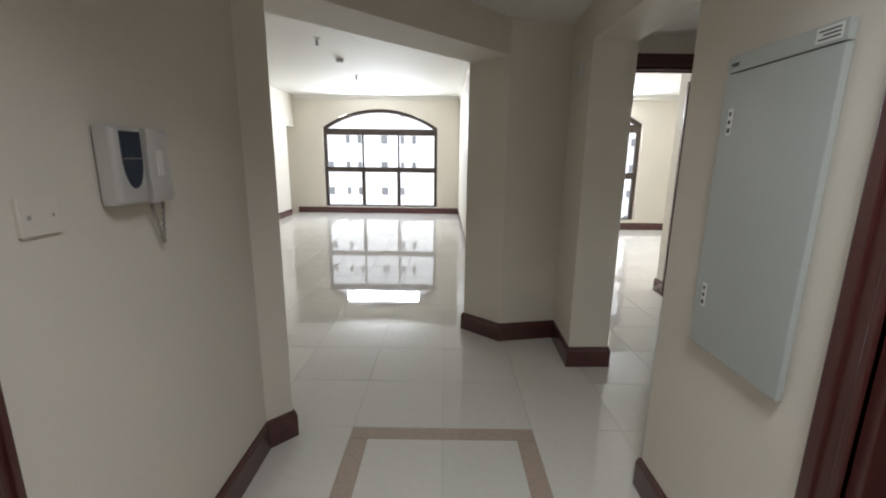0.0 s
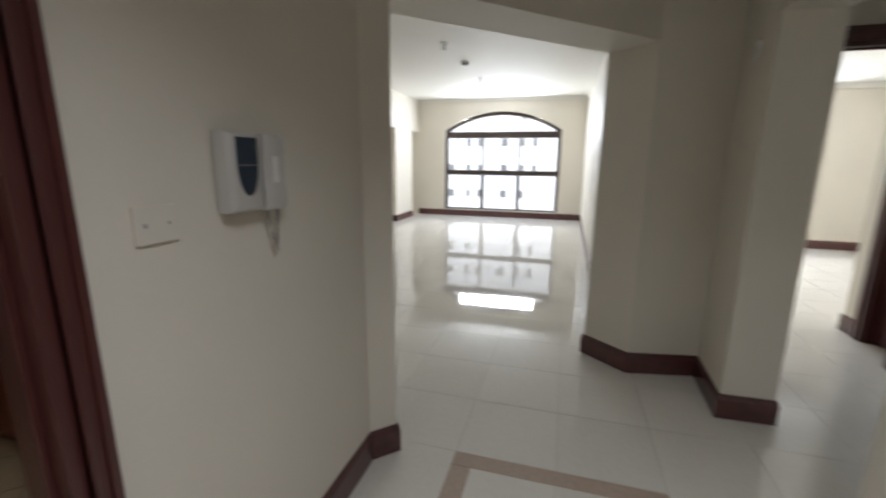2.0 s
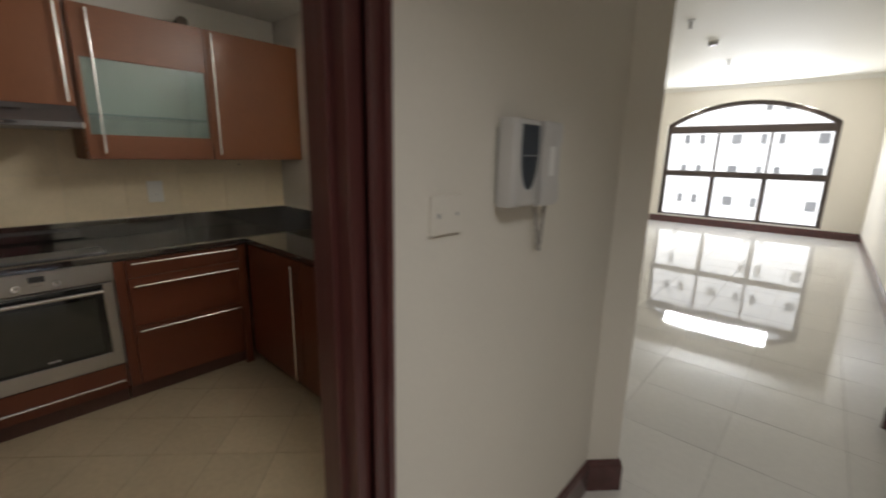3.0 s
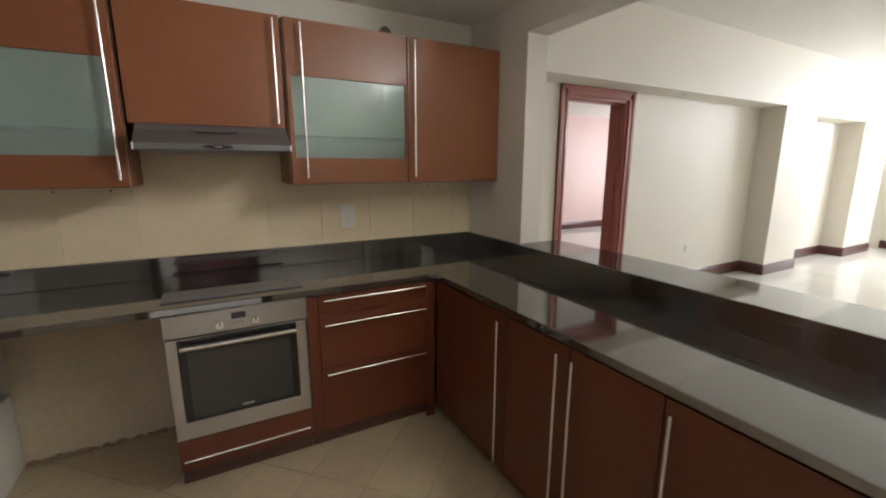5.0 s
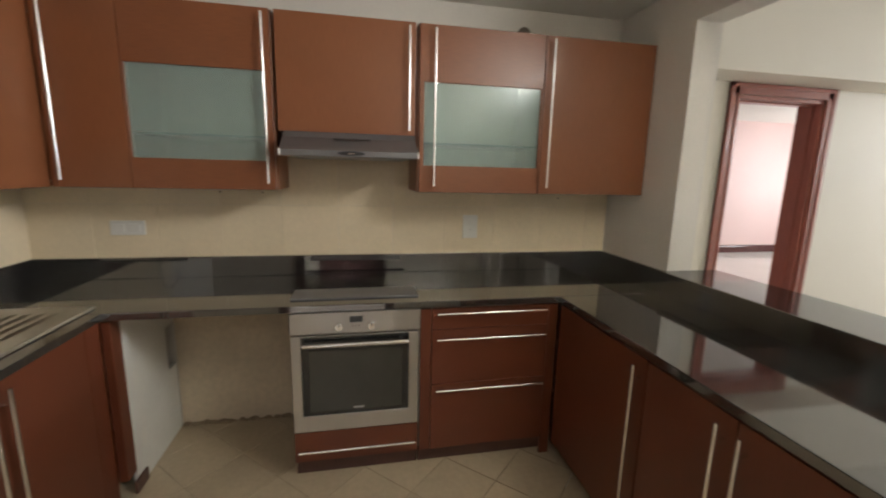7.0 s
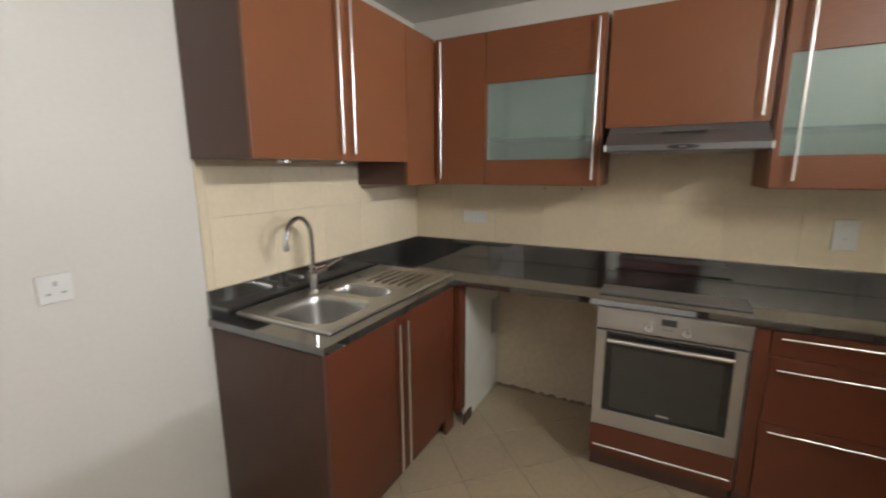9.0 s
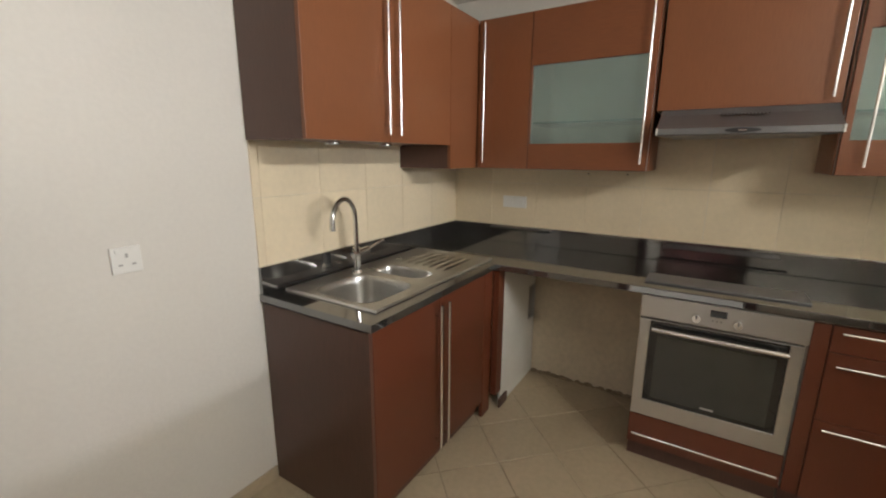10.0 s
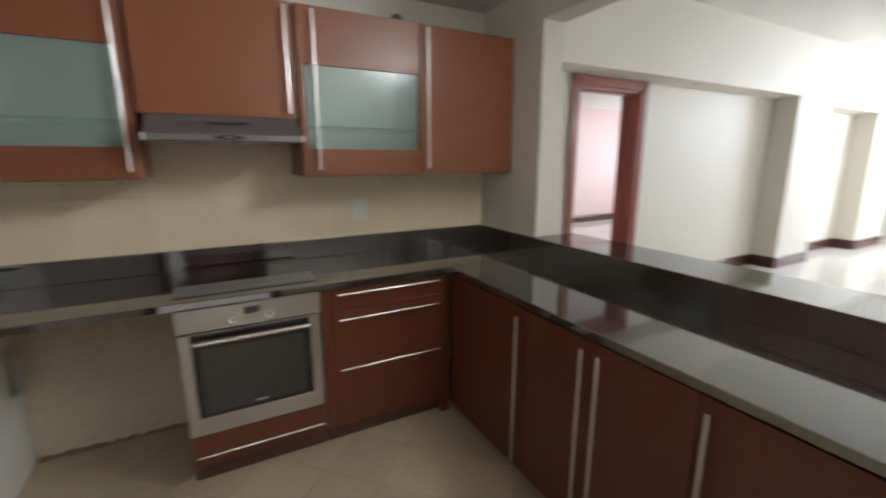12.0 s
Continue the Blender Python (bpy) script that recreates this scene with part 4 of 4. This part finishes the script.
wall_plate("switched_outlet", "white double outlet plate above the upstand", (0.008, 0.386, 1.137), (0.165, 0.077), "x+", rocker=[(0.02, 0.02, 0.07, 0.06), (0.09, 0.02, 0.145, 0.06)])
wall_plate("cooker_switch", "white upright cooker switch above the upstand", (0.008, 2.303, 1.107), (0.092, 0.144), "x+", rocker=[(0.028, 0.085, 0.064, 0.12)], holes=[(0.042, 0.05, 0.05, 0.056)])
wall_plate("wall_socket", "white three-pin wall socket on the bare wall", (2.035, 0.0005, 1.10), (0.085, 0.085), "y+",
           holes=[(0.038, 0.05, 0.046, 0.064), (0.018, 0.025, 0.03, 0.031), (0.055, 0.025, 0.067, 0.031)], rocker=[(0.06, 0.066, 0.074, 0.08)])
wall_plate("blank_plate", "cream blanking plate with two screws beside the kitchen door", (HX + 0.0005, 2.122, 1.301), (0.098, 0.083), "x+", holes=[(0.017, 0.036, 0.025, 0.046), (0.075, 0.038, 0.081, 0.045)], kind="wall plate", plastic=CREAMPL)
wall_plate("light_switch", "white light switch beside the closet doorway", (6.1895, 5.765, 1.35), (0.07, 0.085), "x-", rocker=[(0.02, 0.02, 0.05, 0.062)])
wall_plate("wall_socket", "small white wall socket low in the recess", (NICHE + 0.0005, 6.91, 0.41), (0.085, 0.085), "x+", holes=[(0.038, 0.05, 0.046, 0.064)])
wall_plate("wall_socket", "white wall socket by the living room baseboard", (LE - 0.0005, 12.1, 0.17), (0.15, 0.09), "x-", holes=[(0.03, 0.04, 0.04, 0.05)])

# intercom handset
ic = thing("intercom_phone", "white video intercom with handset on the wall", "intercom", at=(HX, 2.46, 1.35))
part("wall_bracket", box(HX + 0.0005, 2.352, 1.352, HX + 0.018, 2.44, 1.53, 0.003), GREYPL, ic)
bm = bmesh.new()
curve = [(0.012, 2.343), (0.045, 2.343)] + [(0.045 + 0.016 * math.sin(a), 2.359 - 0.016 * math.cos(a)) for a in (math.pi / 2 * k / 8 for k in range(1, 9))] + [(0.061, 2.435), (0.056, 2.452), (0.012, 2.455)]
rows = []
for zz, f in ((1.346, 0.80), (1.3495, 0.93), (1.356, 1.0), (1.54, 1.0), (1.5465, 0.93), (1.55, 0.80)):
    rows.append([bm.verts.new((HX + 0.012 + (d - 0.012) * f, 2.4 + (yy - 2.4) * (0.95 + 0.05 * f), zz)) for d, yy in curve])
for a, b2 in zip(rows, rows[1:]):
    for k in range(len(curve)):
        bm.faces.new((a[k], a[(k + 1) % len(curve)], b2[(k + 1) % len(curve)], b2[k]))
bm.faces.new(rows[0])
bm.faces.new(list(reversed(rows[-1])))
bmesh.ops.recalc_face_normals(bm, faces=bm.faces)
body = part("body", bm, HANDSET, ic, smooth=True)
bm = bmesh.new()
ring = [(2.364, 1.538), (2.44, 1.538)]
for k in range(0, 13):
    a = math.pi * k / 12
    ring.append((2.402 + 0.038 * math.cos(a), 1.47 - 0.084 * math.sin(a)))
va = [bm.verts.new((HX + 0.0605, yy, zz)) for yy, zz in ring]
vb = [bm.verts.new((HX + 0.0635, 2.402 + (yy - 2.402) * 0.95, 1.46 + (zz - 1.46) * 0.97)) for yy, zz in ring]
bm.faces.new(vb)
for i in range(len(ring)):
    bm.faces.new((va[i], va[(i + 1) % len(ring)], vb[(i + 1) % len(ring)], vb[i]))
bmesh.ops.recalc_face_normals(bm, faces=bm.faces)
part("screen", bm, SCREEN, body, "dark blue shield-shaped screen")
part("screen_line", box(HX + 0.0635, 2.368, 1.466, HX + 0.0642, 2.438, 1.4675), GREYPL, body)
cradle = part("cradle", box(HX + 0.012, 2.4515, 1.352, HX + 0.035, 2.553, 1.548, 0.006), PLASTIC, ic)
bm = bmesh.new()
prof = [(1.342, 0.034, 0.060), (1.355, 0.034, 0.068), (1.395, 0.034, 0.067), (1.41, 0.034, 0.064), (1.49, 0.034, 0.064), (1.505, 0.034, 0.067), (1.538, 0.034, 0.068), (1.55, 0.034, 0.062)]
rows = []
for zz, d0, d1 in prof:
    ins = 0.004 if zz in (1.342, 1.55) else 0.0
    rows.append([bm.verts.new((HX + d, yy, zz)) for d, yy in ((d0, 2.466 + ins), (d1 - 0.006, 2.466 + ins), (d1, 2.474 + ins), (d1, 2.548 - ins), (d1 - 0.006, 2.556 - ins), (d0, 2.556 - ins))])
for a, b2 in zip(rows, rows[1:]):
    for k in range(6):
        bm.faces.new((a[k], a[(k + 1) % 6], b2[(k + 1) % 6], b2[k]))
bm.faces.new(rows[0])
bm.faces.new(list(reversed(rows[-1])))
bmesh.ops.recalc_face_normals(bm, faces=bm.faces)
hs = part("handset", bm, HANDSET, ic, "white handset", True)
part("grip_recess", box(HX + 0.0635, 2.492, 1.418, HX + 0.0668, 2.518, 1.49, 0.0015), PLASTIC, hs)
cord = []
for k in range(161):
    s = k / 160
    low = 1 - abs(2 * s - 1)
    base = Vector((HX + 0.03, 2.492 + (0.04 * low if s < 0.5 else 0.056 - 0.016 * low), 1.347 - 0.135 * low))
    cord.append(base + Vector((0.003 * math.cos(k * 1.9), 0.003 * math.sin(k * 1.9), 0)))
part("cord", tube(cord, 0.0028, seg=6), CORD, ic, "coiled grey cord hanging in a loop", True)

# distribution board
db = thing("distribution_board", "grey enamelled distribution board on the hall wall", "electrical panel", at=(RX, 2.48, 0.845))
part("back_box", box(RX - 0.012, 2.29, 0.875, RX - 0.0005, 2.655, 1.78), BOXGREY, db)
lid = part("lid", box(RX - 0.03, 2.268, 0.857, RX - 0.012, 2.672, 1.741, 0.003), BOXGREY, db)
part("head_strip", box(RX - 0.03, 2.268, 1.745, RX - 0.012, 2.672, 1.793, 0.003), BOXGREY, db)
for zz in (0.997, 1.557):
    l = part("latch", box(RX - 0.0325, 2.612, zz, RX - 0.0302, 2.634, zz + 0.08, 0.001), PLASTIC, lid, "pale plastic latch plate")
    part("keyhole", rod((RX - 0.0335, 2.623, zz + 0.04), (RX - 0.032, 2.623, zz + 0.04), 0.006, seg=14), DARKPL, l)
    part("print_bar", box(RX - 0.0331, 2.616, zz + 0.008, RX - 0.0326, 2.63, zz + 0.022), INK, l)
    part("print_bar", box(RX - 0.0331, 2.618, zz + 0.058, RX - 0.0326, 2.628, zz + 0.07), INK, l)
lb = part("label_plate", box(RX - 0.0312, 2.28, 1.752, RX - 0.0302, 2.352, 1.787), PAPER, db, "white label plate")
for k in range(3):
    part("print_bar", box(RX - 0.0316, 2.286, 1.758 + k * 0.009, RX - 0.0313, 2.345 - 0.012 * (k % 2), 1.762 + k * 0.009), INK, lb)
part("label_plate", box(RX - 0.0312, 2.62, 1.762, RX - 0.0302, 2.652, 1.772), INK, db, "small dark maker's label")

# small fittings
ch = thing("door_chime", "small white chime box high on the pier", "chime", at=(4.655, 4.29, 2.04))
part("body", box(4.632, 4.265, 2.03, 4.656, 4.325, 2.125, 0.004), PLASTIC, ch)
for k in range(4):
    part("slot", box(4.6312, 4.275, 2.05 + k * 0.012, 4.6322, 4.315, 2.054 + k * 0.012), GREYPL, ch)
for sy in (7.25, 9.76):
    s = thing("sprinkler", "small white ceiling sprinkler head", "sprinkler", "ceiling sprinklers", at=(2.01, sy, LIV_Z))
    part("rose", rod((2.01, sy, LIV_Z - 0.012), (2.01, sy, LIV_Z), 0.045, seg=24), PLASTIC, s, smooth=True)
    part("stem", rod((2.01, sy, LIV_Z - 0.08), (2.01, sy, LIV_Z - 0.01), 0.016, seg=14), GREYPL, s, smooth=True)
    part("deflector", rod((2.01, sy, LIV_Z - 0.085), (2.01, sy, LIV_Z - 0.08), 0.028, seg=18), GREYPL, s, smooth=True)
s = thing("smoke_detector", "round white smoke detector on the ceiling", "smoke detector", at=(2.03, 8.4, LIV_Z))
part("base", rod((2.03, 8.4, LIV_Z - 0.02), (2.03, 8.4, LIV_Z), 0.065, seg=28), PLASTIC, s, smooth=True)
part("head", rod((2.03, 8.4, LIV_Z - 0.055), (2.03, 8.4, LIV_Z - 0.02), 0.05, seg=28, r2=0.06), GREYPL, s, smooth=True)
s = thing("downlight", "small recessed downlight in the recess soffit", "lamp", at=(-0.31, 6.24, 2.28))
part("ring", rod((-0.31, 6.24, 2.274), (-0.31, 6.24, 2.28), 0.045, seg=24), CHROME, s, smooth=True)
part("lens", rod((-0.31, 6.24, 2.271), (-0.31, 6.24, 2.2755), 0.03, seg=24), LAMPGLASS, s, smooth=True)
pl = part("bare_plaster", box(0.0005, 0.64, 0.0, 0.0045, 1.353, 0.862), PLASTER, bpy.data.objects["wall_kitchen_west"], "stained bare plaster in the appliance gap")
# crumbs of mortar along the foot of the wall in the appliance gap
bm = bmesh.new()
rng = random.Random(11)
for k in range(220):
    yy = 0.66 + rng.random() ** 1.6 * 0.66
    r = 0.003 + 0.013 * rng.random() ** 4
    bmesh.ops.create_icosphere(bm, subdivisions=1, radius=r, matrix=Matrix.Translation((0.006 + rng.random() * 0.02, yy, r * 0.6)) @ Matrix.Diagonal((1, 1.6, 0.8, 1)))
solid("mortar_crumbs", bm, DIRT, "dark crumbs of old mortar along the wall foot", "debris", kind="stuff")


# ---- floors and tiles ----
def clip(poly, inside, cut):
    out = []
    for i, p in enumerate(poly):
        q = poly[(i + 1) % len(poly)]
        a, b2 = inside(p), inside(q)
        if a:
            out.append(p)
        if a != b2:
            out.append(cut(p, q))
    return out


def clip_box(poly, x0, y0, x1, y1):
    for axis, lim, sign in ((0, x0, 1), (0, x1, -1), (1, y0, 1), (1, y1, -1)):
        if not poly:
            return poly
        poly = clip(poly, lambda p: sign * (p[axis] - lim) >= 0,
                    lambda p, q: tuple(p[k] + (q[k] - p[k]) * (lim - p[axis]) / (q[axis] - p[axis]) for k in (0, 1)))
    return poly


def area(poly):
    return abs(sum(poly[i][0] * poly[(i + 1) % len(poly)][1] - poly[(i + 1) % len(poly)][0] * poly[i][1] for i in range(len(poly)))) / 2


floor = solid("floor", prism([(-0.95, 2.65), (-0.95, 12.75), (4.3, 12.75), (4.3, 10.5), (9.1, 10.5), (9.1, 2.6), (4.95, 2.6), (4.95, -0.6), (KX + 0.06, -0.6), (KX + 0.06, 2.65)], -0.2, -0.004),
              GROUT, "polished cream porcelain tile floor of hall and living room", "floor")
kfloor = solid("floor_kitchen", box(-0.05, -0.05, -0.2, KX + 0.06, KN + 0.05, -0.004), KGROUT, "cream kitchen tile floor laid diagonally", "floor")
solid("floor_side_room", box(-4.9, 3.3, -0.2, -0.951, 11.5, 0.0), PORCELAIN, "polished cream floor of the side room", "floor")

# living room and hall: half-metre squares, one mesh shared by all whole tiles
S, J = 0.5, 0.0012
TX, TY = 3.24, 3.34
full = mesh("tile", prism([(J, J), (S - J, J), (S - J, S - J), (J, S - J)], -0.004, 0.0, chamfer=0.0008), PORCELAIN)
rooms = ((WEST - 0.55, 3.3, LE + 0.1, 12.75), (KX + 0.06, -0.5, 4.95, 3.34), (LE + 0.1, 3.34, 9.1, 10.4), (4.95, 2.7, 9.1, 3.34))
IX0, IX1, IY1, IY0 = 3.24, 4.24, 3.34, 0.84
rest = bmesh.new()
for i in range(-9, 13):
    for j in range(-8, 20):
        x, y = TX + S * i, TY + S * j
        if x >= IX0 - 0.01 and x < IX1 - 0.01 and y >= IY0 - 0.01 and y < IY1 - 0.01:
            continue
        cx, cy = x + S / 2, y + S / 2
        if not any(a <= cx <= c and b0 <= cy <= d0 for a, b0, c, d0 in rooms):
            continue
        if x < 4.3 and y < 9.6 and x > -0.9:
            o = new("tile", full)
            o.parent, o.location = floor, (x, y, 0)
        else:
            prism([(x + J, y + J), (x + S - J, y + J), (x + S - J, y + S - J), (x + J, y + S - J)], -0.004, 0.0, rest, 0.0008)
o = part("far_tiles", rest, PORCELAIN, floor)
tagged(o, kind="stuff")
# inlaid border
W = 0.098
for x0, y0, x1, y1 in ((IX0, IY1 - W, IX1, IY1), (IX0, IY0, IX1, IY0 + W), (IX0, IY0 + W, IX0 + W, IY1 - W), (IX1 - W, IY0 + W, IX1, IY1 - W)):
    part("border_strip", prism([(x0 + J, y0 + J), (x1 - J, y0 + J), (x1 - J, y1 - J), (x0 + J, y1 - J)], -0.004, 0.0, chamfer=0.0006), INLAY, floor, "brown stone border strip")
for xa, xb in ((IX0 + W, (IX0 + IX1) / 2), ((IX0 + IX1) / 2, IX1 - W)):
    ya = IY1 - W
    while ya > IY0 + W + 0.01:
        yb = max(IY0 + W, ya - S)
        part("tile", prism([(xa + J, yb + J), (xb - J, yb + J), (xb - J, ya - J), (xa + J, ya - J)], -0.004, 0.0, chamfer=0.0008), PORCELAIN, floor)
        ya = yb

# kitchen: small squares turned by 45 degrees
k = 0.3 / math.sqrt(2)
Jk = 0.003
dia = [(0, -k + Jk), (k - Jk, 0), (0, k - Jk), (-k + Jk, 0)]
kfull = mesh("tile", prism(dia, -0.004, 0.0, chamfer=0.0012), KTILE)
for i in range(-20, 21):
    for j in range(-20, 21):
        cx, cy = 0.763 + (i + j) * k, 1.05 + k + (i - j) * k
        poly = clip_box([(cx + a, cy + b2) for a, b2 in dia], 0, 0, KX + 0.055, KN)
        if len(poly) < 3 or area(poly) < 0.001:
            continue
        if area(poly) > 0.999 * area(dia):
            o = new("tile", kfull)
            o.parent, o.location = kfloor, (cx, cy, 0)
        else:
            part("tile", prism(poly, -0.004, 0.0, chamfer=0.0012), KTILE, kfloor)
# floor drain set in line with the tiles
dr = thing("floor_drain", "small square floor drain with a dark metal rim", "drain", at=(1.2, 1.0, 0))
bm = prism([(1.2 + a * 0.075, 1.0 + b2 * 0.075) for a, b2 in ((-1, 0), (0, -1), (1, 0), (0, 1))], -0.003, 0.002, chamfer=0.001)
part("rim", bm, DIRT, dr, "dark dirty rim")
part("cover", prism([(1.2 + a * 0.064, 1.0 + b2 * 0.064) for a, b2 in ((-1, 0), (0, -1), (1, 0), (0, 1))], 0.0005, 0.0032, chamfer=0.001), KTILE, dr)


# wall tiles over the worktop
wk = bpy.data.objects["wall_kitchen_west"]
ws = bpy.data.objects["wall_kitchen_south"]
TW, TH, G = 0.3145, 0.3, 0.0007
y = 1.557 - 5 * TW
while y < KN:
    for z0, z1 in ((1.0, 1.3), (1.3, 1.72)):
        a, b2 = max(y, 0.0) + G, min(y + TW, KN) - G
        if b2 - a > 0.01:
            part("tile", box(0.0005, a, z0 + G, 0.008, b2, z1 - G, 0.0006), WTILE, wk)
    y += TW
x = 0.008
while x < 1.61:
    for z0, z1 in ((1.0, 1.3), (1.3, 1.56)):
        a, b2 = x + G, min(x + TW, 1.616) - G
        if b2 - a > 0.01:
            part("tile", box(a, 0.0005, z0 + G, b2, 0.008, z1 - G, 0.0006), WTILE, ws)
    x += TW

# low skirting tiles along the bare wall
x = 1.6165
while x < KX - 0.02:
    part("skirting_tile", box(x + G, 0.0005, 0.0005, min(x + 0.3, KX - 0.002) - G, 0.010, 0.062, 0.0015), KTILE, ws)
    x += 0.3

# old screw holes in the tiles
for yy, zz in ((0.93, 1.372), (1.15, 1.372), (2.93, 1.36)):
    part("screw_hole", rod((0.006, yy, zz), (0.0086, yy, zz), 0.006, seg=10), DIRT, wk)
